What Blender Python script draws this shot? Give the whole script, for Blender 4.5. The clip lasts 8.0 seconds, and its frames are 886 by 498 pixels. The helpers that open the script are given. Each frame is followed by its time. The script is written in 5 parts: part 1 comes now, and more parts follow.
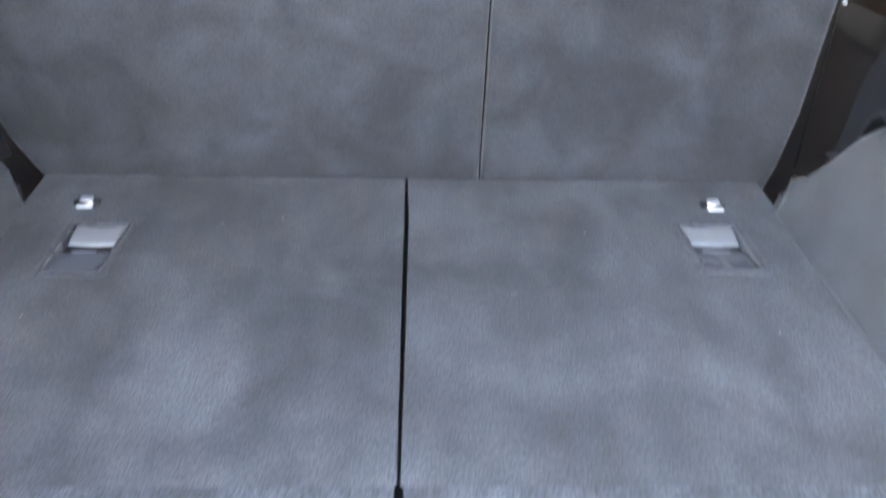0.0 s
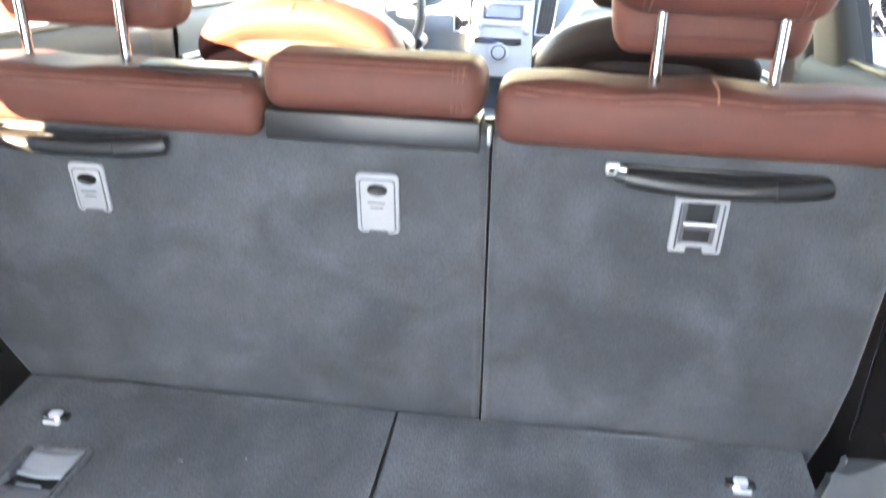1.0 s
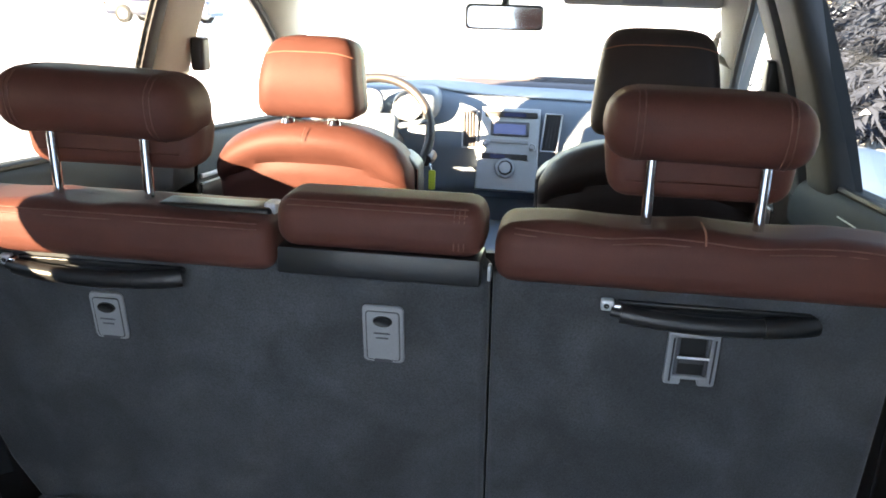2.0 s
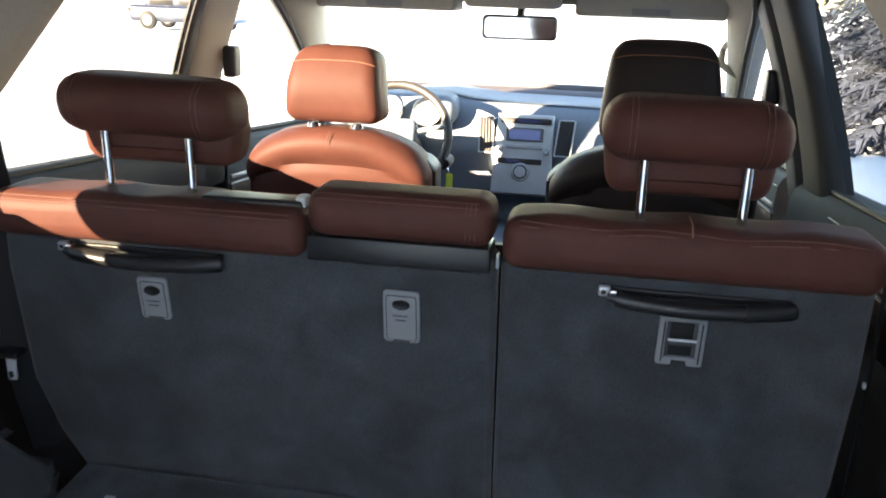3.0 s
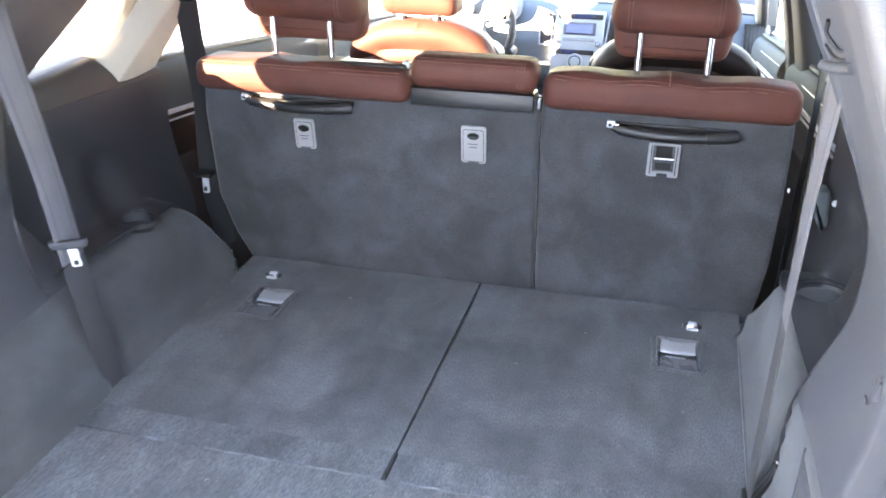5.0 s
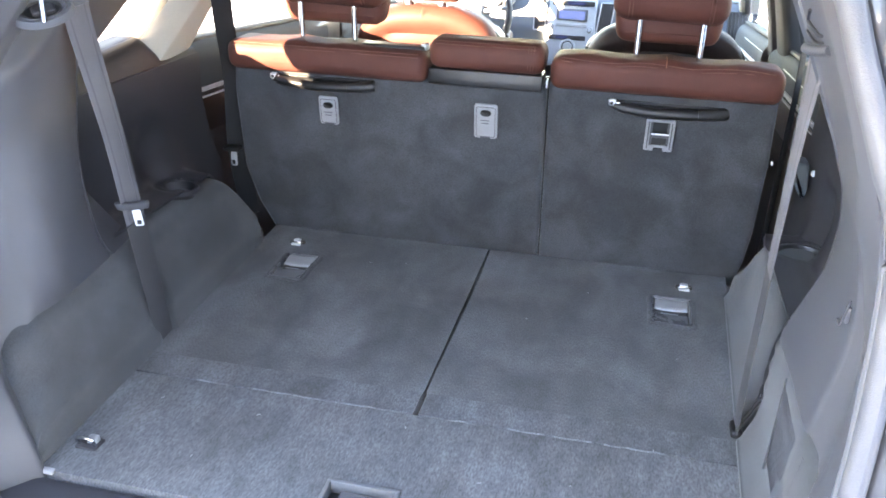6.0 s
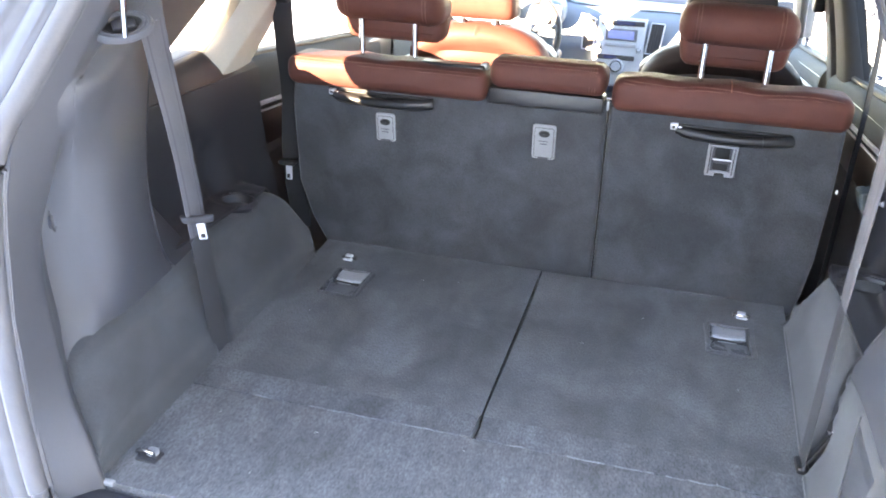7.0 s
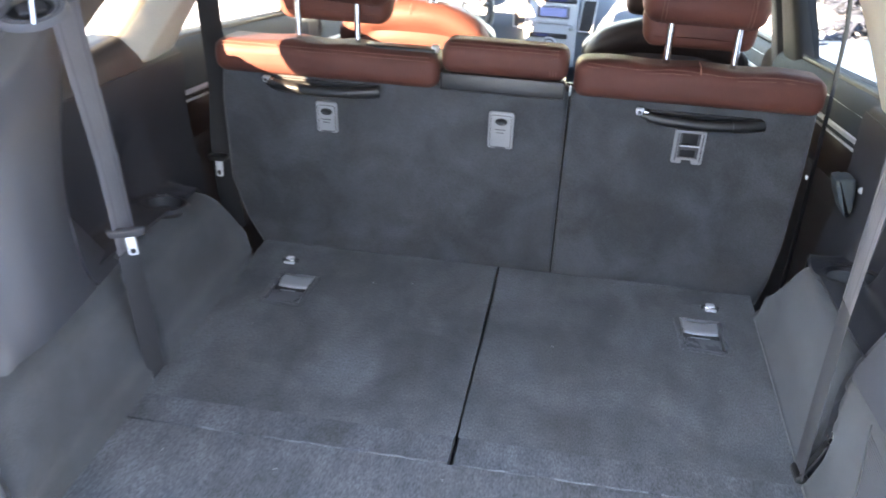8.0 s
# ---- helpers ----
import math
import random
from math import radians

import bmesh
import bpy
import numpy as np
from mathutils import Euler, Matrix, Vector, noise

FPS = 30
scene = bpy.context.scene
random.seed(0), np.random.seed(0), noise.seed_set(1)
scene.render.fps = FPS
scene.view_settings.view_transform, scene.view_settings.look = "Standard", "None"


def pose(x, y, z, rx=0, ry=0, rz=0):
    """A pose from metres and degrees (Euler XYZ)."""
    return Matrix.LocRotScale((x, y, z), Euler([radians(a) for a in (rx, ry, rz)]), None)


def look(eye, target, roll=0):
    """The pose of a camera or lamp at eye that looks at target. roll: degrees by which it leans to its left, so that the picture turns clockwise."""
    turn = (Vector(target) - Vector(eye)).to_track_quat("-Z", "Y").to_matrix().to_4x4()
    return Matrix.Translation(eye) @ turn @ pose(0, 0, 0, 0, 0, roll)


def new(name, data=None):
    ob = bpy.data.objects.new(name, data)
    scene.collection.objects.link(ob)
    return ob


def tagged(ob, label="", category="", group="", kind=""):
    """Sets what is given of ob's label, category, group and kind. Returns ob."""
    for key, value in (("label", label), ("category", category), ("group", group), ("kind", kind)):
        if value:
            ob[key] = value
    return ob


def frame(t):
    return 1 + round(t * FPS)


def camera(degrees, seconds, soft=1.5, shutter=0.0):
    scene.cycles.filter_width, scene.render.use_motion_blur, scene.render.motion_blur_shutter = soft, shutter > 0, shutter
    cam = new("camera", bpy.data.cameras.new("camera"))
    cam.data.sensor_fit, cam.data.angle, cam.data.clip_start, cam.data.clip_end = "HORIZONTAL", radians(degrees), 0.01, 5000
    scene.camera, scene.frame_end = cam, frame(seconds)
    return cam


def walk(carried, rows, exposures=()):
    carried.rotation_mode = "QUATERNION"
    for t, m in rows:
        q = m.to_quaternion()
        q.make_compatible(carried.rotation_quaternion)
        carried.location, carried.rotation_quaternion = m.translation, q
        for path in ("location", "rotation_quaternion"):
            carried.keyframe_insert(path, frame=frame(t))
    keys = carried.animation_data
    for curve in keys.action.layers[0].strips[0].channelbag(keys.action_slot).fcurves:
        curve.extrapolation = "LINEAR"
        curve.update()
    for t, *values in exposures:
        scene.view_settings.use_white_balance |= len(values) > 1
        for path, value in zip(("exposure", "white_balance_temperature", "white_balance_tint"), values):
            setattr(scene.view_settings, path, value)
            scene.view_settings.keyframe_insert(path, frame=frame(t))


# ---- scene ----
cam = camera(55.3, 8.0, soft=1.7, shutter=0.5)
PATH = [
    (0, (0.012, -1.232, 0.575), (0.082, 0.5, -0.422), 1.6),
    (0.2, (0.044, -1.180, 0.591), (0.073, 0.581, -0.356), 1.5),
    (0.5, (0.098, -1.103, 0.625), (0.056, 0.672, -0.296), 1.4),
    (1, (0.18, -1.022, 0.708), (-0.037, 0.798, -0.093), 1.8),
    (1.2, (0.182, -1.030, 0.741), (-0.042, 0.808, -0.018), 1.8),
    (1.5, (0.189, -1.033, 0.755), (-0.058, 0.844, 0.109), 1.8),
    (1.7, (0.188, -1.036, 0.76), (-0.062, 0.851, 0.148), 1.7),
    (2.8, (0.214, -1.126, 0.771), (-0.086, 0.771, 0.213), 2.2),
    (3, (0.215, -1.16, 0.776), (-0.088, 0.733, 0.204), 2.0),
    (3.2, (0.207, -1.222, 0.778), (-0.088, 0.665, 0.184), 2.0),
    (3.5, (0.217, -1.328, 0.749), (-0.09, 0.536, 0.095), 1.1),
    (3.7, (0.237, -1.350, 0.736), (-0.078, 0.498, 0.040), 0.9),
    (4, (0.289, -1.423, 0.728), (-0.083, 0.395, -0.019), 0.7),
    (4.2, (0.316, -1.469, 0.722), (-0.089, 0.341, -0.027), 1.0),
    (4.5, (0.349, -1.557, 0.761), (-0.108, 0.232, -0.007), 1.0),
    (5.8, (0.293, -1.912, 0.851), (-0.094, -0.119, 0.055), 1.6),
    (6, (0.295, -1.914, 0.847), (-0.093, -0.126, 0.039), 1.8),
    (6.5, (0.272, -1.912, 0.853), (-0.139, -0.129, 0.044), 2.3),
    (7, (0.234, -1.913, 0.853), (-0.223, -0.13, 0.072), 2.6),
    (7.2, (0.221, -1.918, 0.847), (-0.240, -0.130, 0.079), 2.4),
    (7.5, (0.195, -1.893, 0.846), (-0.225, -0.097, 0.073), 2.5),
    (8, (0.118, -1.783, 0.834), (-0.137, 0.023, 0.014), 3.2),
]

EXPOSURES = [(0, 6.42, 8150, 24.5), (0.5, 6.70, 8150, 24.5), (1, 6.68, 8600, 22.5), (1.5, 5.52, 7900, 18), (3, 4.10, 7700, 18), (3.2, 4.45, 7700, 18), (3.5, 4.15, 7700, 19), (4, 5.76, 7900, 21), (4.5, 6.12, 8000, 24.5), (6, 5.76, 7900, 24), (7, 5.86, 8000, 25), (7.5, 5.76, 7950, 25), (8, 5.47, 7900, 24)]
walk(cam, [(t, look(eye, target, roll)) for t, eye, target, roll in PATH], EXPOSURES)

# ---- light: low winter sun from behind and a little from the left, open sky, snow outside ----
SUN_TO = Vector((-0.60, -0.80, 0.252)).normalized()
world = bpy.data.worlds.new("winter_sky")
scene.world = world
world.use_nodes = True
wn = world.node_tree.nodes
sky = wn.new("ShaderNodeTexSky")
sky.sky_type = "NISHITA"
sky.sun_disc = False
sky.dust_density, sky.ozone_density = 0.0, 1.2
sky.sun_elevation = math.asin(SUN_TO.z)
sky.sun_rotation = math.atan2(SUN_TO.x, SUN_TO.y)
world.node_tree.links.new(sky.outputs["Color"], wn["Background"].inputs["Color"])
wn["Background"].inputs["Strength"].default_value = 0.09
sun_data = bpy.data.lights.new("sun", "SUN")
sun_data.energy, sun_data.angle, sun_data.color = 5.0, radians(0.6), (1.0, 0.86, 0.64)
sun = new("sun", sun_data)
sun.matrix_world = look(SUN_TO * 20, (0, 0, 0))


# ---- materials ----
def mat(name, col, rough=0.6, metal=0.0, var=0.2, scale=6.0, fine=250.0, grain=0.12, bump=0.15, stretch=(1, 1, 1), sheen=0.0, coat=0.0, cells=False, blotch=0.0, blotch_scale=4.0, gloss=0.5):
    """A surface with broad stains, fine grain and relief, at real size."""
    m = bpy.data.materials.new(name)
    m.use_nodes = True
    nt = m.node_tree
    n, link = nt.nodes, nt.links.new
    b = n["Principled BSDF"]
    tc = n.new("ShaderNodeTexCoord")
    mp = n.new("ShaderNodeMapping")
    mp.inputs["Scale"].default_value = stretch
    link(tc.outputs["Object"], mp.inputs["Vector"])
    big = n.new("ShaderNodeTexNoise")
    big.inputs["Scale"].default_value, big.inputs["Detail"].default_value = scale, 6
    big.inputs["Distortion"].default_value, big.inputs["Roughness"].default_value = 0.2, 0.62
    small = n.new("ShaderNodeTexVoronoi" if cells else "ShaderNodeTexNoise")
    small.inputs["Scale"].default_value = fine
    for k in (big, small):
        link(mp.outputs["Vector"], k.inputs["Vector"])
    relief = small.outputs["Distance"] if cells else small.outputs["Fac"]
    ramp = n.new("ShaderNodeMapRange")
    ramp.inputs["From Min"].default_value, ramp.inputs["From Max"].default_value = 0.3, 0.7
    ramp.inputs["To Min"].default_value, ramp.inputs["To Max"].default_value = 1 - var, 1 + var
    link(big.outputs["Fac"], ramp.inputs["Value"])
    ramp2 = n.new("ShaderNodeMapRange")
    ramp2.inputs["From Min"].default_value, ramp2.inputs["From Max"].default_value = 0.25, 0.75
    ramp2.inputs["To Min"].default_value, ramp2.inputs["To Max"].default_value = 1 - grain, 1 + grain
    link(relief, ramp2.inputs["Value"])
    mul = n.new("ShaderNodeMath")
    mul.operation = "MULTIPLY"
    link(ramp.outputs["Result"], mul.inputs[0])
    link(ramp2.outputs["Result"], mul.inputs[1])
    if blotch:
        wide = n.new("ShaderNodeTexNoise")
        wide.inputs["Scale"].default_value, wide.inputs["Detail"].default_value, wide.inputs["Distortion"].default_value = blotch_scale, 3, 0.6
        link(tc.outputs["Object"], wide.inputs["Vector"])
        ramp3 = n.new("ShaderNodeMapRange")
        ramp3.inputs["From Min"].default_value, ramp3.inputs["From Max"].default_value = 0.36, 0.64
        ramp3.inputs["To Min"].default_value, ramp3.inputs["To Max"].default_value = 1 - blotch, 1 + blotch
        link(wide.outputs["Fac"], ramp3.inputs["Value"])
        worn = n.new("ShaderNodeMath")
        worn.operation = "MULTIPLY"
        link(mul.outputs["Value"], worn.inputs[0])
        link(ramp3.outputs["Result"], worn.inputs[1])
        mul = worn
    scale_col = n.new("ShaderNodeVectorMath")
    scale_col.operation = "SCALE"
    scale_col.inputs[0].default_value = col
    link(mul.outputs["Value"], scale_col.inputs["Scale"])
    link(scale_col.outputs["Vector"], b.inputs["Base Color"])
    rr = n.new("ShaderNodeMapRange")
    rr.inputs["To Min"].default_value, rr.inputs["To Max"].default_value = max(0.02, rough - 0.08), min(1, rough + 0.08)
    link(big.outputs["Fac"], rr.inputs["Value"])
    link(rr.outputs["Result"], b.inputs["Roughness"])
    b.inputs["Metallic"].default_value = metal
    b.inputs["Specular IOR Level"].default_value = gloss
    b.inputs["Sheen Weight"].default_value = sheen
    b.inputs["Coat Weight"].default_value = coat
    if bump:
        bp = n.new("ShaderNodeBump")
        bp.inputs["Strength"].default_value, bp.inputs["Distance"].default_value = bump, 0.002
        link(relief, bp.inputs["Height"])
        link(bp.outputs["Normal"], b.inputs["Normal"])
    return m


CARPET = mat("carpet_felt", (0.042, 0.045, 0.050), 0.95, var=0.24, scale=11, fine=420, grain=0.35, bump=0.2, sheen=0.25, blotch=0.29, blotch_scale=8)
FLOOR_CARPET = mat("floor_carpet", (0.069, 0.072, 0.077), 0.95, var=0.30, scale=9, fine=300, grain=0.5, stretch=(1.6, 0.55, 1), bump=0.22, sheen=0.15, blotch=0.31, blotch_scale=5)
FLAP_CARPET = mat("flap_carpet", (0.061, 0.065, 0.073), 0.95, var=0.5, scale=14, fine=260, grain=0.6, stretch=(1.6, 0.55, 1), bump=0.28, sheen=0.25, blotch=0.18, blotch_scale=6)
LOAD_CARPET = mat("load_carpet", (0.067, 0.070, 0.077), 0.95, var=0.32, scale=22, fine=240, grain=0.55, stretch=(1.6, 0.55, 1), bump=0.3, sheen=0.25, blotch=0.25, blotch_scale=5)
SIDE_CARPET = mat("side_felt", (0.046, 0.049, 0.054), 0.95, var=0.35, scale=5, fine=700, grain=0.35, bump=0.3, sheen=0.2, blotch=0.12, blotch_scale=6)
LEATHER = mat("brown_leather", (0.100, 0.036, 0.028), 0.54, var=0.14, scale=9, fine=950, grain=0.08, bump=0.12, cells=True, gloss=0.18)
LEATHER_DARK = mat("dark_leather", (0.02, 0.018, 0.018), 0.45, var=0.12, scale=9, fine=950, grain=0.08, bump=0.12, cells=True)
# the same brown leather darkened: the passenger seat's shade put into the colour
LEATHER_SHADED = mat("shaded_brown_leather", (0.036, 0.024, 0.022), 0.5, var=0.14, scale=9, fine=950, grain=0.08, bump=0.12, cells=True, gloss=0.25)
WHITE = mat("pale_plastic", (0.55, 0.56, 0.58), 0.4, var=0.06, scale=30, fine=700, bump=0.05)
SHINY = mat("glossy_grey_plastic", (0.12, 0.122, 0.13), 0.28, var=0.15, scale=20, fine=500, bump=0.05)
FRAY = mat("frayed_binding", (0.105, 0.112, 0.122), 0.95, var=0.8, scale=25, fine=500, grain=0.4, bump=0.6)
SEAM = mat("leather_seam", (0.14, 0.058, 0.045), 0.7, var=0.3, scale=60, fine=900)
THREAD = mat("thread", (0.28, 0.12, 0.08), 0.8, fine=900)
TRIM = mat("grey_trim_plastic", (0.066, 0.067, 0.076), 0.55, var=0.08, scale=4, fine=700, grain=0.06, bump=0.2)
LID = mat("pale_grey_lid_plastic", (0.105, 0.108, 0.115), 0.6, var=0.1, fine=500, bump=0.2)
LEDGE = mat("smooth_ledge_plastic", (0.022, 0.021, 0.025), 0.42, var=0.08, scale=5, fine=700, grain=0.05, bump=0.08)
TRIM_DARK = mat("dark_trim_plastic", (0.028, 0.027, 0.032), 0.55, var=0.1, scale=5, fine=700, grain=0.06, bump=0.2)
BLACK = mat("black_plastic", (0.014, 0.014, 0.015), 0.36, var=0.1, fine=600, bump=0.1)
RUBBER = mat("rubber", (0.016, 0.016, 0.017), 0.6, var=0.1, fine=400)
STEEL = mat("bright_steel", (0.72, 0.73, 0.75), 0.32, 0.5, var=0.08, scale=40, fine=700, bump=0.05)
PLATE = mat("grey_plate_plastic", (0.26, 0.264, 0.275), 0.5, var=0.06, scale=20, fine=800, bump=0.1)
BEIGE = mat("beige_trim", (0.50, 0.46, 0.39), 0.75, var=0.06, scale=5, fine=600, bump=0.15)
HEADLINER = mat("headliner_fabric", (0.42, 0.405, 0.375), 0.95, var=0.05, scale=5, fine=500, bump=0.3)
CHROME = mat("chrome", (0.75, 0.76, 0.78), 0.12, 1.0, var=0.04, fine=300, bump=0.0)
SILVER = mat("silver_plastic", (0.36, 0.385, 0.41), 0.38, 0.25, var=0.05, scale=9, fine=700, bump=0.05)
DOOR_TOP = mat("teal_door_padding", (0.042, 0.053, 0.060), 0.8, var=0.08, fine=600, bump=0.2)
DASH = mat("dash_plastic", (0.100, 0.124, 0.152), 0.6, var=0.08, fine=600, bump=0.2)
DOOR_DARK = mat("dark_door_plastic", (0.022, 0.018, 0.017), 0.5, var=0.1, fine=600, bump=0.2)
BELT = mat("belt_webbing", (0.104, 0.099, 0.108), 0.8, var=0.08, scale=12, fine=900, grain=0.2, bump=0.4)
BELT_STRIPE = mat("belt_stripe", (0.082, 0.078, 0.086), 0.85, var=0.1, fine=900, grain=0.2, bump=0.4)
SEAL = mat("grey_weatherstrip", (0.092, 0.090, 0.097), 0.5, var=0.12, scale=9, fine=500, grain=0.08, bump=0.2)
BELT_LOW = mat("darkened_belt_webbing", (0.046, 0.045, 0.049), 0.85, var=0.12, scale=12, fine=900, grain=0.2, bump=0.4)
BELT_BLACK = mat("black_webbing", (0.014, 0.014, 0.016), 0.8, var=0.1, fine=900, bump=0.4)
SNOW = mat("snow", (0.85, 0.87, 0.90), 0.7, var=0.05, scale=0.8, fine=12, grain=0.05, bump=0.3)
PAINT = mat("body_paint", (0.050, 0.044, 0.044), 0.45, 0.2, var=0.04, scale=3, fine=40, bump=0.0, coat=0.6)
# tones of the unseen walls, chosen for the light they bounce
DARK_WALL = mat("unseen_wall_grey", (0.34, 0.33, 0.32), 0.9, var=0.15, scale=1.2, fine=30, bump=0.3)
WALLMAT = mat("unseen_wall_pale", (0.80, 0.79, 0.78), 0.9, var=0.1, scale=1.2, fine=30, bump=0.3)
WOOD = mat("wood_inlay", (0.022, 0.013, 0.010), 0.3, var=0.35, scale=14, fine=120, stretch=(1, 0.15, 1), bump=0.03, coat=0.15)


def glass_material(name, tint):
    m = bpy.data.materials.new(name)
    m.use_nodes = True
    n, link = m.node_tree.nodes, m.node_tree.links.new
    n.remove(n["Principled BSDF"])
    tr, gl, mix = n.new("ShaderNodeBsdfTransparent"), n.new("ShaderNodeBsdfGlossy"), n.new("ShaderNodeMixShader")
    tr.inputs["Color"].default_value = (*tint, 1)
    gl.inputs["Roughness"].default_value = 0.02
    mix.inputs["Fac"].default_value = 0.05
    link(tr.outputs[0], mix.inputs[1])
    link(gl.outputs[0], mix.inputs[2])
    link(mix.outputs[0], n["Material Output"].inputs["Surface"])
    return m


def glow_material(name, col, strength):
    m = bpy.data.materials.new(name)
    m.use_nodes = True
    b = m.node_tree.nodes["Principled BSDF"]
    b.inputs["Base Color"].default_value = (0.01, 0.015, 0.04, 1)
    b.inputs["Roughness"].default_value = 0.2
    b.inputs["Emission Color"].default_value = (*col, 1)
    b.inputs["Emission Strength"].default_value = strength
    return m


GLASS = glass_material("window_glass", (0.86, 0.92, 0.92))
TINTED = glass_material("tinted_glass", (0.34, 0.36, 0.36))
LCD_DIM = glow_material("dim_blue_display", (0.04, 0.06, 0.16), 0.02)
LCD = glow_material("blue_display", (0.10, 0.17, 0.42), 0.045)


# ---- builders ----
def thing(name, base, label, category, group="", kind=""):
    ob = new(name)
    ob.location = base
    ob.empty_display_size = 0.05
    return tagged(ob, label, category, group, kind)


def part(name, bm, material, parent=None, label="", smooth=True):
    """Links a bmesh in place as one mesh object, under a thing or a part."""
    me = bpy.data.meshes.new(name)
    bmesh.ops.recalc_face_normals(bm, faces=bm.faces[:])
    bm.to_mesh(me)
    bm.free()
    me.materials.append(material)
    if smooth:
        me.polygons.foreach_set("use_smooth", [True] * len(me.polygons))
        me.set_sharp_from_angle(angle=radians(38))
    ob = new(name, me)
    if parent:
        ob.parent = parent
        if parent.type == "EMPTY":
            ob.matrix_parent_inverse = Matrix.Translation(-Vector(parent.location))
    if label:
        ob["label"] = label
    return ob


def spread(a, b, r, n):
    """Stations from a to b, closer together near both ends."""
    r = min(r, abs(b - a) * 0.49)
    near = [a + r * (1 - math.cos(math.pi / 2 * i / 4)) * 1.0 for i in range(5)]
    far = [a + b - v for v in reversed(near)]
    k = max(1, n)
    mid = [near[-1] + (far[0] - near[-1]) * i / k for i in range(1, k)]
    return near + mid + far


def soft_box(x0, x1, y0, y1, z0, z1, r, n=6, bend=None, bm=None):
    """A box with rounded edges, as a grid that bend(v) may shape."""
    bm = bm or bmesh.new()
    r = min(r, (x1 - x0) * 0.49, (y1 - y0) * 0.49, (z1 - z0) * 0.49)
    X, Y, Z = (spread(a, b, r, n) for a, b in ((x0, x1), (y0, y1), (z0, z1)))
    seen = {}

    def vert(x, y, z):
        key = (round(x, 6), round(y, 6), round(z, 6))
        if key not in seen:
            v = Vector((x, y, z))
            c = Vector((min(max(x, x0 + r), x1 - r), min(max(y, y0 + r), y1 - r), min(max(z, z0 + r), z1 - r)))
            d = v - c
            v = c + d.normalized() * r if d.length > 1e-9 else v
            seen[key] = bm.verts.new(bend(v) if bend else v)
        return seen[key]

    def sheet(us, vs, f):
        for a, b in zip(us, us[1:]):
            for c, d in zip(vs, vs[1:]):
                q = [vert(*f(a, c)), vert(*f(b, c)), vert(*f(b, d)), vert(*f(a, d))]
                if len(set(q)) == 4:
                    bm.faces.new(q)

    for z in (z0, z1):
        sheet(X, Y, lambda u, v: (u, v, z))
    for y in (y0, y1):
        sheet(X, Z, lambda u, v: (u, y, v))
    for x in (x0, x1):
        sheet(Y, Z, lambda u, v: (x, u, v))
    return bm


def box(x0, x1, y0, y1, z0, z1, r=0.004, bm=None, m=None):
    """A box with bevelled edges, cheap."""
    one = bmesh.new()
    bmesh.ops.create_cube(one, size=1)
    for v in one.verts:
        v.co = Vector(((x0 + x1) / 2 + v.co.x * (x1 - x0), (y0 + y1) / 2 + v.co.y * (y1 - y0), (z0 + z1) / 2 + v.co.z * (z1 - z0)))
    if r:
        bmesh.ops.bevel(one, geom=one.edges[:], offset=r, segments=2, affect="EDGES", profile=0.5)
    if m:
        one.transform(m)
    return merged(bm, one)


def merged(bm, one):
    if bm is None:
        return one
    me = bpy.data.meshes.new("joined")
    one.to_mesh(me)
    bm.from_mesh(me)
    bpy.data.meshes.remove(me)
    one.free()
    return bm


def smooth_line(pts, k=6):
    """A curve through the points (Catmull-Rom)."""
    P = [Vector(p) for p in pts]
    P = [P[0] * 2 - P[1]] + P + [P[-1] * 2 - P[-2]]
    out = []
    for a, b, c, d in zip(P, P[1:], P[2:], P[3:]):
        for i in range(k):
            t = i / k
            out.append(0.5 * (2 * b + (c - a) * t + (2 * a - 5 * b + 4 * c - d) * t * t + (3 * b - a - 3 * c + d) * t ** 3))
    return out + [P[-2]]


def skin(rows, bm=None, closed=False, cap=False):
    """A sheet over rows of points."""
    bm = bm or bmesh.new()
    V = [[bm.verts.new(p) for p in row] for row in rows]
    n = len(V[0])
    for a, b in zip(V, V[1:]):
        for i in range(n if closed else n - 1):
            j = (i + 1) % n
            bm.faces.new((a[i], a[j], b[j], b[i]))
    if cap:
        bm.faces.new(V[0])
        bm.faces.new(V[-1])
    return bm


def tube(pts, r, n=10, bm=None, flat=1.0, k=6, curve=True, up=(0, 0, 1)):
    """A bar along a curve; flat squeezes it along the second axis."""
    P = smooth_line(pts, k) if curve and len(pts) > 2 else [Vector(p) for p in pts]
    rows = []
    for i, p in enumerate(P):
        t = (P[min(i + 1, len(P) - 1)] - P[max(i - 1, 0)]).normalized()
        u = Vector(up)
        if abs(t.dot(u)) > 0.95:
            u = Vector((0, 1, 0))
        s = t.cross(u).normalized()
        w = s.cross(t).normalized()
        rows.append([p + s * (r * math.cos(a)) + w * (r * flat * math.sin(a)) for a in (2 * math.pi * j / n for j in range(n))])
    return skin(rows, bm, closed=True, cap=True)


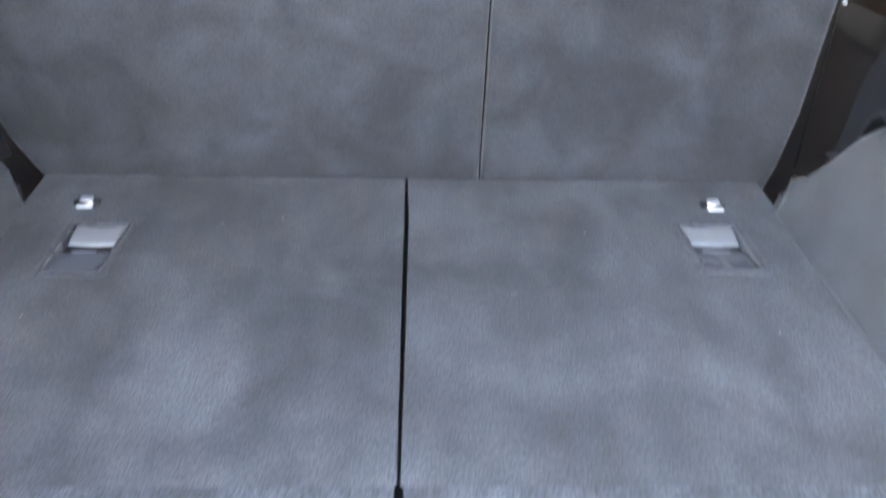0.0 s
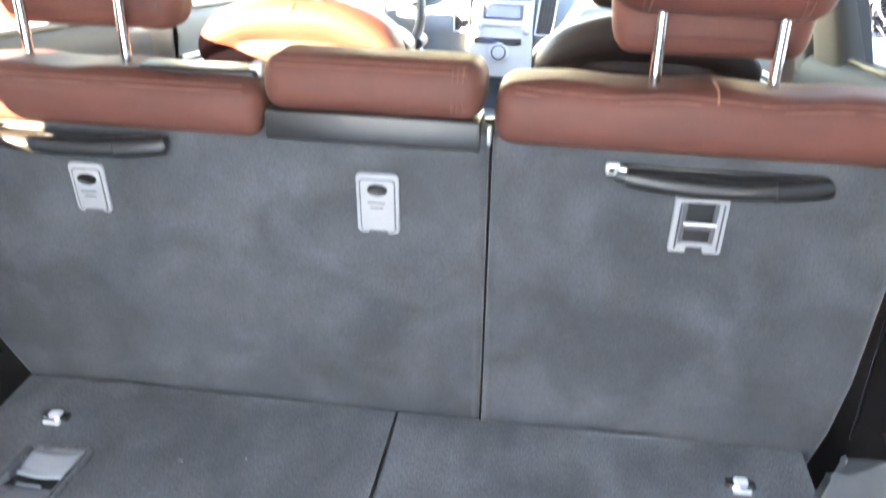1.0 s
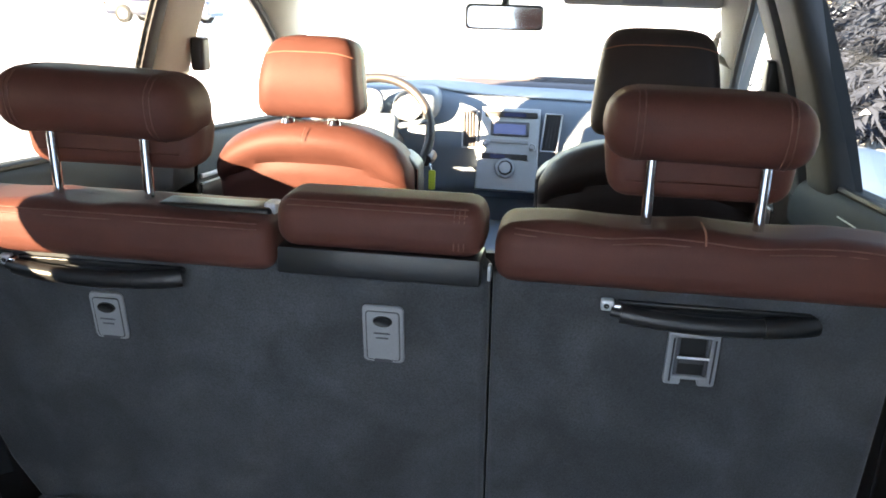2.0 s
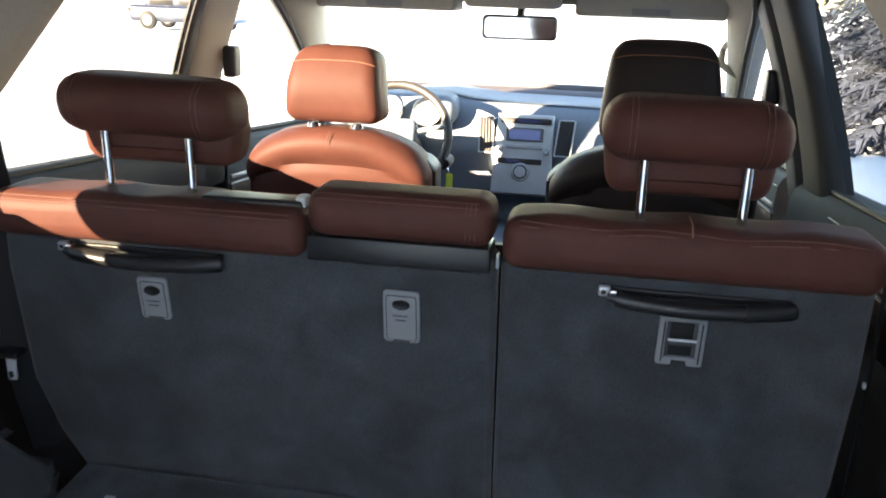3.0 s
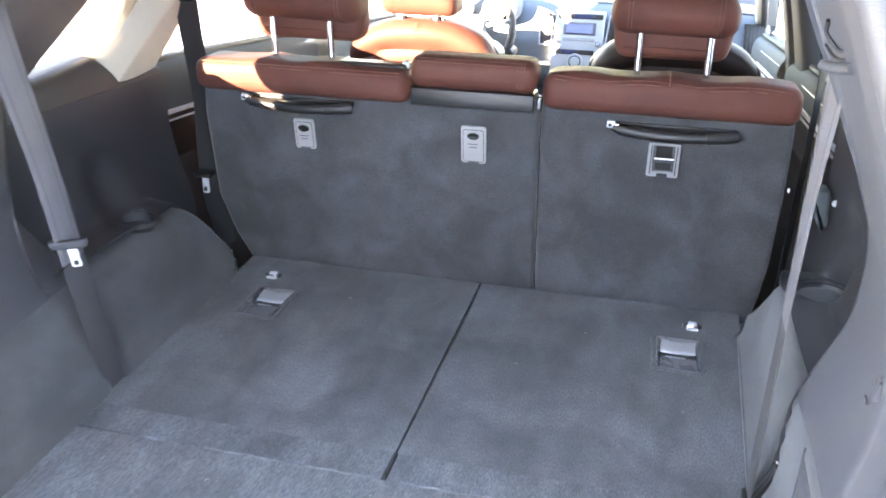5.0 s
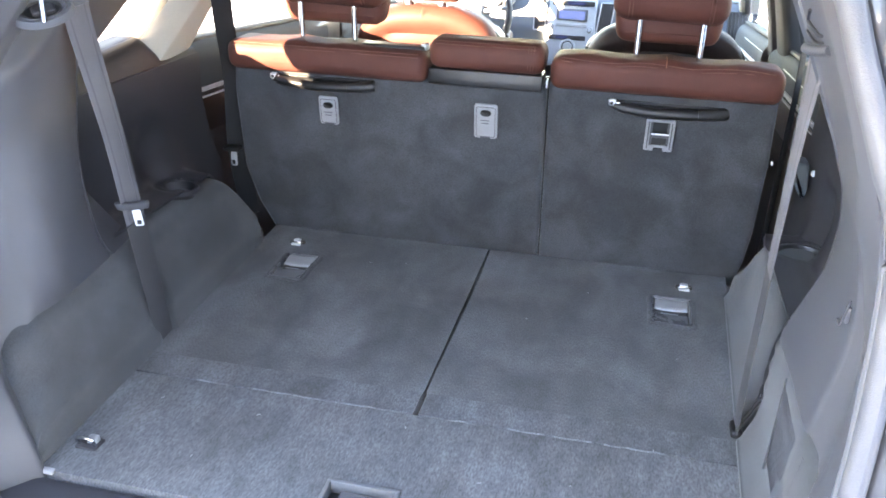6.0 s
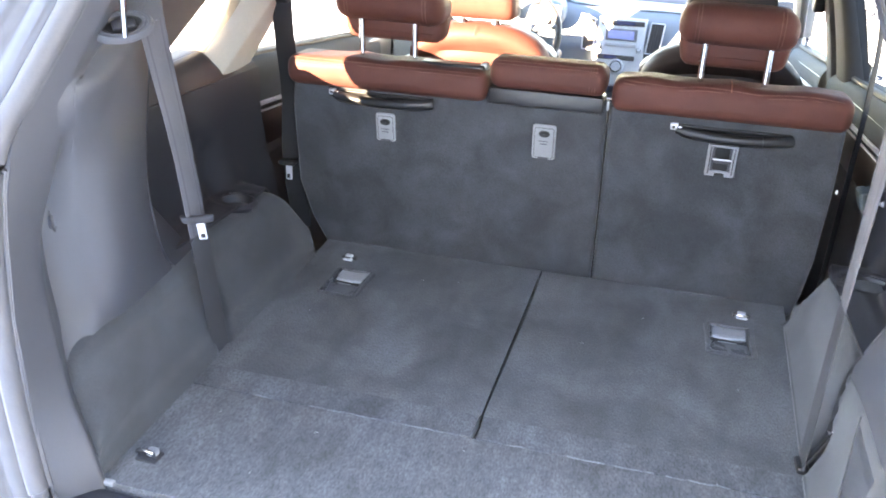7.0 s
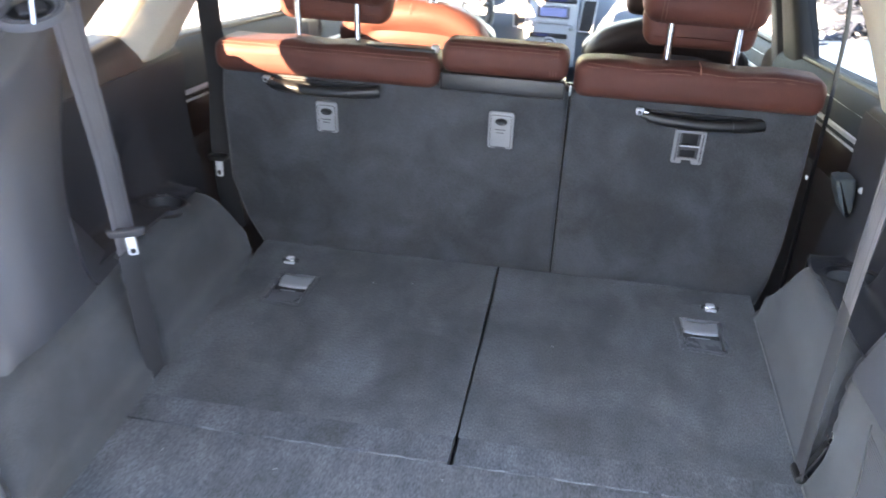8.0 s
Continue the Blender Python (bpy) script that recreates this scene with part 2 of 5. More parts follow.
def ribbon(pts, width, thick, side, bm=None, k=8, off=0.0):
    """A strap along a curve; side: per point, the way of its width."""
    P = smooth_line(pts, k)
    S = smooth_line(side, k)
    rows = []
    for i, p in enumerate(P):
        t = (P[min(i + 1, len(P) - 1)] - P[max(i - 1, 0)]).normalized()
        s = (S[i] - t * S[i].dot(t)).normalized()
        w = t.cross(s)
        p = p + s * off
        h, e = width / 2, thick / 2
        rows.append([p + s * h + w * e * 0.3, p + s * h * 0.85 + w * e, p - s * h * 0.85 + w * e, p - s * h + w * e * 0.3, p - s * h - w * e * 0.3, p - s * h * 0.85 - w * e, p + s * h * 0.85 - w * e, p + s * h - w * e * 0.3])
    return skin(rows, bm, closed=True, cap=True)


def slab(outline, depth, r=0.006, m=None, bm=None):
    """A plate from an outline (x, z), of that depth along y, with rounded rims."""
    one = bmesh.new()
    f = one.faces.new([one.verts.new((x, 0, z)) for x, z in outline])
    g = bmesh.ops.extrude_face_region(one, geom=[f])
    for v in g["geom"]:
        if isinstance(v, bmesh.types.BMVert):
            v.co.y += depth
    if r:
        rim = [e for e in one.edges if abs(e.verts[0].co.y - e.verts[1].co.y) < 1e-6]
        bmesh.ops.bevel(one, geom=rim, offset=r, segments=3, affect="EDGES", profile=0.5)
    if m:
        one.transform(m)
    return merged(bm, one)


def smooth_outline(pts, k=4):
    """A closed smooth outline through a few places in the plane."""
    n = len(pts)
    out = []
    for i in range(n):
        p0, p1, p2, p3 = (pts[(i + j) % n] for j in (-1, 0, 1, 2))
        for q in range(k):
            u = q / k
            out.append(tuple(0.5 * (2 * b + (c - a) * u + (2 * a - 5 * b + 4 * c - d) * u * u + (3 * b - a - 3 * c + d) * u ** 3) for a, b, c, d in zip(p0, p1, p2, p3)))
    return out


def knots(z, *pairs):
    """A value that runs straight from knot to knot along the height."""
    z = max(z, pairs[0])
    for k in range(0, len(pairs) - 2, 2):
        if z <= pairs[k + 2]:
            return pairs[k + 1] + (pairs[k + 3] - pairs[k + 1]) * (z - pairs[k]) / (pairs[k + 2] - pairs[k])
    return pairs[-1]


def rounded(x0, x1, z0, z1, r, n=5):
    out = []
    for cx, cz, a0 in ((x1 - r, z1 - r, 0), (x0 + r, z1 - r, 90), (x0 + r, z0 + r, 180), (x1 - r, z0 + r, 270)):
        for i in range(n + 1):
            a = radians(a0 + 90 * i / n)
            out.append((cx + r * math.cos(a), cz + r * math.sin(a)))
    return out


def lathe(profile, n=24, m=None, bm=None):
    """Turned about z; profile of (radius, height)."""
    one = skin([[(r * math.cos(2 * math.pi * j / n), r * math.sin(2 * math.pi * j / n), z) for j in range(n)] for r, z in profile], closed=True)
    if m:
        one.transform(m)
    return merged(bm, one)


def thick(bm, d):
    """Gives a sheet thickness, away from its normals."""
    bmesh.ops.recalc_face_normals(bm, faces=bm.faces[:])
    bm.normal_update()
    faces, rim = bm.faces[:], [e for e in bm.edges if e.is_boundary]
    twin = {v: bm.verts.new(v.co - v.normal * d) for v in bm.verts[:]}
    for f in faces:
        bm.faces.new([twin[v] for v in reversed(f.verts)])
    for e in rim:
        a, b = e.verts
        bm.faces.new((a, b, twin[b], twin[a]))
    return bm


def flip(bm):
    """The same, mirrored to the other side of the car."""
    for v in bm.verts:
        v.co.x = -v.co.x
    bmesh.ops.reverse_faces(bm, faces=bm.faces[:])
    return bm


# ---- ground and surroundings ----
GROUND = -0.80
bm = bmesh.new()
bmesh.ops.create_grid(bm, x_segments=60, y_segments=60, size=1.0)
for v in bm.verts:
    d = v.co.length
    v.co *= 6 + 900 * d ** 4
    v.co.z = GROUND + 0.06 * noise.noise(v.co * 0.7) + (0.0 if d < 0.3 else 0.15 * noise.noise(v.co * 0.15))
tagged(part("ground", bm, SNOW), "packed white snow on the ground around the car", "ground", kind="structure")
# unseen walls added to block the sun and steer bounce light into the bay
tagged(part("wall_unseen_low", box(-9, -3.21, -4.2, -3.9, GROUND - 0.1, 0.35, 0.02), WALLMAT), "unseen low pale wall, added to shade the snow behind the car", "wall", kind="structure")
tagged(part("wall_unseen_grey", box(-3.20, -1.31, -4.2, -3.9, GROUND - 0.1, 1.95, 0.02), DARK_WALL), "unseen grey wall, added to block the sun and dim the bounce", "wall", kind="structure")
tagged(part("wall_unseen_pale", box(-1.30, 1.30, -4.2, -3.9, GROUND - 0.1, 1.95, 0.02), WALLMAT), "unseen pale wall, added to bounce light into the cargo bay", "wall", kind="structure")
tagged(part("wall_unseen_dark", box(1.31, 8, -4.2, -3.9, GROUND - 0.1, 2.20, 0.02), DARK_WALL), "unseen grey wall, added to dim the light from the right", "wall", kind="structure")

# ---- outer body that closes the car ----
for s, side in ((-1, "left"), (1, "right")):
    rows = []
    for i in range(13):
        y = -1.10 + 3.6 * i / 12
        rows.append([(s * x, y, z) for x, z in ((0.78, 0.466 - 0.075 * max(0.0, y)), (0.83, 0.45 - 0.075 * max(0.0, y)), (0.86, 0.28), (0.88, 0.05), (0.87, -0.25), (0.82, -0.45))])
    tagged(part("body_side_" + side, thick(skin(rows), 0.01), PAINT), "grey painted body side of the car", "car body", kind="structure")
tagged(part("bulkhead", box(-0.85, 0.85, 2.46, 2.50, -0.45, 0.44, 0.01), TRIM_DARK), "dark bulkhead in front of the dashboard", "bulkhead", kind="structure")
tagged(part("bonnet", soft_box(-0.80, 0.80, 2.38, 3.3, 0.22, 0.425, 0.10, 6), PAINT), "grey painted bonnet ahead of the windscreen", "bonnet", kind="structure")

# wheels on the snow
for x in (-0.80, 0.80):
    for y in (-0.35, 2.35):
        w = thing("car_wheel", (x, y, GROUND), "black tyre on a silver rim under the car", "wheel", "wheels of the car")
        tyre = part("tyre", lathe([(0.21, -0.10), (0.32, -0.11), (0.355, -0.08), (0.36, 0.0), (0.355, 0.08), (0.32, 0.11), (0.21, 0.10)], 32, pose(x, y, GROUND + 0.36, 0, 90)), RUBBER, w)
        part("rim", lathe([(0.01, 0.06), (0.06, 0.07), (0.19, 0.06), (0.215, 0.09), (0.215, -0.09), (0.01, -0.06)], 28, pose(x, y, GROUND + 0.36, 0, 90)), SILVER, tyre)

# raised tailgate over the opening
rows = []
for i in range(11):
    u = i / 10
    y, z = -0.86 - 1.02 * u, 0.99 + 0.42 * u - 0.10 * math.sin(math.pi * u)
    rows.append([(x, y, z + 0.05 * (1 - (x / 0.62) ** 2)) for x in (-0.62 + 1.24 * j / 12 for j in range(13))])
tagged(part("tailgate", thick(skin(rows), 0.07), TRIM), "raised tailgate with grey inner trim", "tailgate", kind="structure")

# ---- cargo floor ----
tagged(part("floor", box(-0.84, 0.84, -1.09, 2.47, -0.44, -0.40, 0), TRIM_DARK), "dark floor pan of the car", "floor", kind="structure")


def floor_edge(y):
    """Half width of the carpeted floor."""
    return 0.562 + 0.036 * min(0, y)


def panel(xs, ys, holes, z0, z1):
    """A carpeted board over grid lines, with pockets left open; the two side lines follow the side panels."""
    bm = bmesh.new()
    V = {}

    def vert(i, j, z):
        if (i, j, z) not in V:
            x = xs[i]
            V[i, j, z] = bm.verts.new((math.copysign(floor_edge(ys[j]), x) if abs(x) > 0.5 else x, ys[j], z))
        return V[i, j, z]
    for i in range(len(xs) - 1):
        for j in range(len(ys) - 1):
            if (i, j) not in holes:
                for z in (z0, z1):
                    bm.faces.new([vert(a, b, z) for a, b in ((i, j), (i + 1, j), (i + 1, j + 1), (i, j + 1))])
    for e in [e for e in bm.edges if e.is_boundary and e.verts[0].co.z > (z0 + z1) / 2 and e.verts[1].co.z > (z0 + z1) / 2]:
        k = {v: q for q, v in V.items()}
        (a, b, _), (c, d, _) = k[e.verts[0]], k[e.verts[1]]
        bm.faces.new((V[a, b, z1], V[c, d, z1], V[c, d, z0], V[a, b, z0]))
    bm.normal_update()
    rim = [e for e in bm.edges if e.verts[0].co.z == z1 and e.verts[1].co.z == z1 and any(abs(f.normal.z) < 0.5 for f in e.link_faces)]
    bmesh.ops.bevel(bm, geom=rim, offset=0.003, segments=2, affect="EDGES", profile=0.5)
    return bm


def folded_seat(sx, label):
    """A third-row backrest folded into the floor, with its latch pocket and tether ring."""
    t = thing("folded_seat", (sx * 0.28, -0.35, -0.05), label, "folded seat", "third-row seats folded flat")
    px0, px1, py0, py1 = (0.396, 0.478, -0.285, -0.160) if sx > 0 else (0.387, 0.464, -0.302, -0.172)
    xs = sorted([sx * v for v in (0.0048, px0, px1, 0.55)])
    ys = [-0.6665, py0, py1, -0.012]
    body = part("backrest", panel(xs, ys, {(1, 1)}, -0.05, 0.0), FLOOR_CARPET, t, "dark grey carpeted backrest", smooth=False)
    for u0, u1 in ((0.03, 0.13), (0.16, 0.30), (0.32, 0.42)):
        worn = [(sx * (u0 + (u1 - u0) * i / 6), -0.7362 + 0.0014 * math.sin(2.3 * i + 9 * u0), -0.0012) for i in range(7)]
        part("worn_edge", tube(worn, 0.0015, 6), FRAY, t, "pale frayed carpet edge")
    xe = sorted([sx * 0.0048, sx * 0.55])
    part("hinge_flap", panel(xe, [-0.735, -0.667], set(), -0.03, -0.001), FLAP_CARPET, t, "carpeted hinge flap", smooth=False)
    x0, x1 = sorted((sx * px0, sx * px1))
    w = 0.0038
    ring = bmesh.new()
    box(x0, x1, py1 - w, py1, -0.03, 0.003, 0.0015, ring)
    box(x0, x1, py0, py0 + w, -0.03, 0.003, 0.0015, ring)
    box(x0, x0 + w, py0, py1, -0.03, 0.0025, 0.0015, ring)
    box(x1 - w, x1, py0, py1, -0.03, 0.0025, 0.0015, ring)
    part("pocket_frame", ring, SHINY, t)
    part("front_rim", tube([(x0 + 0.006, py0 - 0.001, 0.001), ((x0 + x1) / 2, py0 - 0.0015, 0.0015), (x1 - 0.006, py0 - 0.001, 0.001)], 0.0026, 8), TRIM, t, "grey plastic pocket edge")
    lip = [(x0 - 0.004, py0 - 0.004), (x0 - 0.005, (py0 + py1) / 2), (x0 - 0.004, py1 + 0.004), ((x0 + x1) / 2, py1 + 0.005), (x1 + 0.004, py1 + 0.004), (x1 + 0.005, (py0 + py1) / 2), (x1 + 0.004, py0 - 0.004), ((x0 + x1) / 2, py0 - 0.005), (x0 - 0.004, py0 - 0.004)]
    part("pocket_lip", tube([(x, y, -0.002) for x, y in lip], 0.006, 8, flat=0.8), FLOOR_CARPET, t)
    part("pocket_floor", box(x0, x1, py0, py1, -0.030, -0.012, 0.002), TRIM_DARK, t)
    lever = soft_box(x0 + 0.0035, x1 - 0.0035, py1 - 0.040, py1 - 0.003, -0.014, 0.001, 0.006, 5, lambda v: Vector((v.x, v.y + 5.0 * (v.x - (x0 + x1) / 2) ** 2 - 0.004, v.z - 0.20 * max(0.0, py1 - 0.014 - v.y))))
    part("release_lever", lever, PLATE, t, "pale grey plastic release lever")
    part("lever_lip", tube([(x0 + 0.008, py1 - 0.046, -0.0052), ((x0 + x1) / 2, py1 - 0.050, -0.0048), (x1 - 0.008, py1 - 0.046, -0.0052)], 0.0030, 8), SILVER, t, "glossy lever lip")
    part("lever_slot", box(x0 + 0.006, x1 - 0.008, py1 - 0.072, py1 - 0.049, -0.014, -0.0080, 0.002), BLACK, t)
    part("pocket_plate", soft_box(x0 + 0.0035, x1 - 0.0035, py0 + 0.004, py1 - 0.073, -0.016, -0.003, 0.005, 5, lambda v: Vector((v.x, v.y, v.z - 0.0025 * math.cos((v.y - py0) * 60)))), SHINY, t, "glossy grey pocket plate")
    part("plate_rib", tube([(x0 + 0.018, py1 - 0.066, -0.0060), (x1 - 0.026, py1 - 0.067, -0.0060)], 0.0020, 6, curve=False), SILVER, t)
    rx = sx * (0.466 if sx > 0 else 0.468)
    ry = -0.099 if sx > 0 else -0.108
    part("ring_base", box(rx - 0.019, rx + 0.019, ry - 0.004, ry + 0.010, -0.004, 0.006, 0.002), BLACK, t)
    part("ring_block", soft_box(rx - 0.009, rx + 0.009, ry - 0.004, ry + 0.009, 0.0, 0.010, 0.003, 2), WHITE, t, "white plastic ring mount")
    part("ring_foot", soft_box(rx - 0.011, rx + 0.012, ry - 0.015, ry - 0.006, -0.002, 0.004, 0.0015, 2), WHITE, t)
    part("tether_ring", tube([(rx - 0.013, ry - 0.002, 0.004), (rx - 0.012, ry - 0.012, 0.008), (rx + 0.012, ry - 0.012, 0.008), (rx + 0.013, ry - 0.002, 0.004)], 0.002, 8), CHROME, t, "bright steel wire ring")
    return t


tagged(part("seam_strip", box(-0.02, 0.02, -0.734, 0.0, -0.045, -0.030, 0), RUBBER), "black strip in the floor seam", "strip", kind="structure")
folded_seat(1, "folded third-row seat, dark grey carpeted back with latch pocket")
folded_seat(-1, "folded third-row seat, dark grey carpeted back beside the other")

# rear load floor with its lid handle
bm = panel([-0.55, -0.085, 0.03, 0.55], [-1.025, -0.99, -0.935, -0.738], {(1, 1)}, -0.05, -0.002)
load_floor = tagged(part("load_floor", bm, LOAD_CARPET, smooth=False), "dark blue-grey carpeted load floor with worn edges", "floor", kind="structure")
part("handle_tray", box(-0.085, 0.03, -0.99, -0.935, -0.03, -0.02, 0.002), TRIM_DARK, load_floor)
ring = bmesh.new()
box(-0.085, 0.03, -0.943, -0.935, -0.02, 0.003, 0.002, ring)
box(-0.085, 0.03, -0.99, -0.983, -0.02, 0.003, 0.002, ring)
box(-0.085, -0.078, -0.99, -0.935, -0.02, 0.0025, 0.002, ring)
box(0.023, 0.03, -0.99, -0.935, -0.02, 0.0025, 0.002, ring)
part("handle_frame", ring, LID, load_floor)
part("lid_handle", soft_box(-0.06, 0.005, -0.975, -0.95, -0.018, -0.004, 0.005, 3), TRIM, load_floor)

# rear sill
sill = tagged(part("sill", soft_box(-0.60, 0.60, -1.14, -1.026, -0.09, -0.006, 0.02, 6), TRIM_DARK), "dark plastic loading sill", "sill", kind="structure")
part("edge_clip", box(-0.514, -0.494, -1.031, -1.021, -0.006, 0.002, 0.002), PLATE, sill, "pale plastic clip")


# ---- side walls of the cargo bay ----
def side_wall(s):
    side = "left" if s < 0 else "right"
    wall = tagged(new("wall_" + side), "dark plastic and grey felt side wall of the cargo bay", "wall", kind="structure")

    def put(name, bm, material, label=""):
        if s > 0:
            flip(bm)
            if name in ("quarter_panel", "window_ledge", "rear_pillar", "upper_panel"):
                bm.transform(Matrix.Translation((-0.022, 0, 0)))
        return part(name, bm, material, wall, label)

    # felt-covered wheel-arch side: its top drops towards the seat and rounds off at the opening, with a slot for the belt
    rows = []
    for y in sorted([-0.055 - 0.970 * i / 121 for i in range(122)] + [-0.5935 - 0.0027 * i for i in range(27)], reverse=True):
        e = floor_edge(y) - 0.004 + 0.035 * max(0.0, min(1.0, (y + 0.12) / 0.06))
        u = max(0.0, min(1.0, (-y - 0.06) / 0.19 if s < 0 else (-y - 0.135) / 0.125))
        top = (0.03 if s < 0 else 0.03 + 0.045 * max(0.0, min(1.0, (-y - 0.06) / 0.10))) + (0.165 if s < 0 else 0.12) * (u * u * (3 - 2 * u))
        top = min(top, knots(-y, 0.0, 0.2, 0.88, 0.2, 0.94, 0.186, 0.975, 0.160, 1.005, 0.112, 1.018, 0.06, 1.025, 0.03))
        k = top / 0.195

        def slot(z):
            if s < 0:
                return 0.030 * math.exp(-((y + 0.606) / 0.016) ** 2)
            return 0.034 * math.exp(-((y + knots(z, 0.0, 0.650, 0.05, 0.644, 0.085, 0.634, 0.16, 0.614)) / knots(z, 0.0, 0.013, 0.055, 0.012, 0.085, 0.006, 0.2, 0.005)) ** 4)
        back = 0.05 * max(0.0, (-y - 0.90) / 0.125) ** 1.5
        if s > 0:
            # a sloping kick at the foot, then almost upright
            steps = ((0.0, 0.0), (0.04, 0.004), (0.15, 0.015), (0.30, 0.026), (0.45, 0.031), (0.62, 0.034), (0.80, 0.038), (0.94, 0.045))
            line = [(-e, y, -0.03)] + [(-e - o * k - 0.75 * slot(top * f) * (1.0 if f < 0.9 else 0.5) - back * f, y, max(0.002, top * f)) for f, o in steps]
            rows.append(smooth_line(line + [(-e - 0.056 * k - 0.004 - back, y, top), (-e - 0.085 - back, y, top + 0.004), (-e - 0.13 - back, y, top + 0.004)], 4))
            continue
        rows.append(smooth_line([(-e, y, -0.03), (-e - slot(0.0) * 0.85, y, 0.008), (-e - 0.003 - slot(0.04), y, top * 0.2), (-e - 0.004 - slot(0.06), y, top * 0.33), (-e - 0.012 * k - slot(0.09), y, top * 0.47), (-e - 0.022 * k - slot(0.12) * 0.9 - back * 0.5, y, top * 0.62), (-e - 0.030 * k - slot(0.15) * 0.8 - back * 0.8, y, top * 0.78), (-e - 0.036 * k - slot(0.17) * 0.5 - back, y, top * 0.92), (-e - 0.052 * k - 0.004 - back, y, top), (-e - 0.085 - back, y, top + 0.004), (-e - 0.13 - back, y, top + 0.004)], 4))
    put("side_felt", thick(skin(rows), 0.008), SIDE_CARPET, "grey felt wheel-arch lining")

    # hard shelf and quarter panel up to the window sill
    cup, cup_z, cup_r = (Vector((-0.632, -0.335)), 0.216, 0.8) if s < 0 else (Vector((-0.672, -0.300)), 0.206, 1.0)
    rows = []
    for i in range(145):
        y = -0.05 - 0.72 * i / 144
        u = max(0.0, min(1.0, (-y - 0.09) / 0.17))
        base = 0.06 + 0.15 * (u * u * (3 - 2 * u))
        w, q = (max(0.0, min(1.0, v)) for v in ((-y - 0.185) / 0.085, (-y - 0.27) / 0.2))
        lift = 0.046 * w * w * (3 - 2 * w) - 0.012 * q
        near = (0.022 if s < 0 else 0.040) * math.exp(-((y - cup.y) / 0.06) ** 2)
        line = smooth_line([(-0.605 - 0.06 * (1 - u), y, base + 0.004), (-0.64 - 0.035 * (1 - u) - 0.5 * near, y, base + 0.008), (-0.675 - 0.01 * (1 - u) - near, y, base + 0.020), (-0.690 - near, y, base + 0.10), (-0.692, y, 0.38), (-0.699, y, 0.455), (-0.722, y, 0.469 + lift), (-0.775, y, 0.474 + lift)], 8)
        for p in line:
            d = (Vector((p.x, p.y)) - cup).length / cup_r
            if p.z < base + 0.07 and d < 0.085:
                f = min(1.0, (0.085 - d) / 0.022)
                p.z += (cup_z - 0.003 - p.z) * f * f * (3 - 2 * f)
                f = max(0.0, min(1.0, (0.050 - d) / 0.008))
                p.z -= 0.055 * f * f * (3 - 2 * f)
            # the front end runs back towards the sill
            p.y = -0.77 + (p.y + 0.77) * (0.77 - knots(p.z, 0.10, 0.05, 0.19, 0.06, 0.235, 0.088, 0.30, 0.11, 0.36, 0.122, 0.41, 0.117, 0.47, 0.105)) / 0.72
        rows.append(line)
    put("quarter_panel", thick(skin([r[:41] for r in rows]), 0.006), TRIM_DARK, "dark grey hard plastic quarter panel")
    put("window_ledge", thick(skin([r[40:] for r in rows]), 0.006), LEDGE if s < 0 else TRIM_DARK, "smooth dark ledge under the quarter window")

    # cup holder sunk into the shelf
    m = pose(cup.x + (0.022 if s > 0 else 0), -0.77 + (cup.y + 0.77) * (0.683 if s > 0 else 0.68) / 0.72, cup_z) @ Matrix.Scale(cup_r, 4)
    put("cup_holder", lathe([(0.0005, -0.050), (0.032, -0.050), (0.040, -0.036), (0.0455, -0.004), (0.047, 0.000), (0.050, 0.001), (0.054, 0.000), (0.060, -0.008)], 36, m), TRIM_DARK if s < 0 else LEDGE, "round moulded cup holder")

    # pillar trim beside the opening: rim, flat band, hollow, column with a sloping ledge on top, front face flaring over the wheel arch
    def section(z):
        left = s < 0
        rim = (knots(z, 0, -0.560, 0.10, -0.566, 0.30, -0.570, 0.45, -0.568, 0.535, -0.562, 0.577, -0.553, 0.62, -0.540, 0.683, -0.520, 0.76, -0.493, 0.90, -0.430),
               knots(z, 0, -1.090, 0.30, -1.090, 0.45, -1.076, 0.535, -1.053, 0.577, -1.023, 0.62, -0.990, 0.683, -0.950, 0.76, -0.912, 0.90, -0.870))
        band = (knots(z, 0, -0.514, 0.04, -0.525, 0.126, -0.556, 0.21, -0.580, 0.30, -0.590, 0.37, -0.590, 0.414, -0.585, 0.472, -0.574, 0.52, -0.556, 0.568, -0.549, 0.62, -0.534, 0.683, -0.514, 0.76, -0.487, 0.90, -0.427),
                knots(z, 0, -1.030, 0.126, -1.024, 0.21, -1.012, 0.37, -1.004, 0.414, -0.992, 0.472, -0.972, 0.52, -0.974, 0.568, -0.977, 0.62, -0.945, 0.683, -0.905, 0.76, -0.866, 0.90, -0.825))
        col = (knots(z, 0, -0.545, 0.15, -0.580, 0.211, -0.585, 0.292, -0.588, 0.372, -0.585, 0.461, -0.573, 0.527, -0.550, 0.575, -0.532, 0.59, -0.534, 0.62, -0.546, 0.65, -0.546, 0.76, -0.508, 0.90, -0.448),
               knots(z, 0, -0.990, 0.15, -0.940, 0.211, -0.899, 0.292, -0.907, 0.372, -0.920, 0.461, -0.923, 0.527, -0.939, 0.575, -0.948, 0.59, -0.944, 0.62, -0.895, 0.65, -0.850, 0.76, -0.805, 0.90, -0.765))
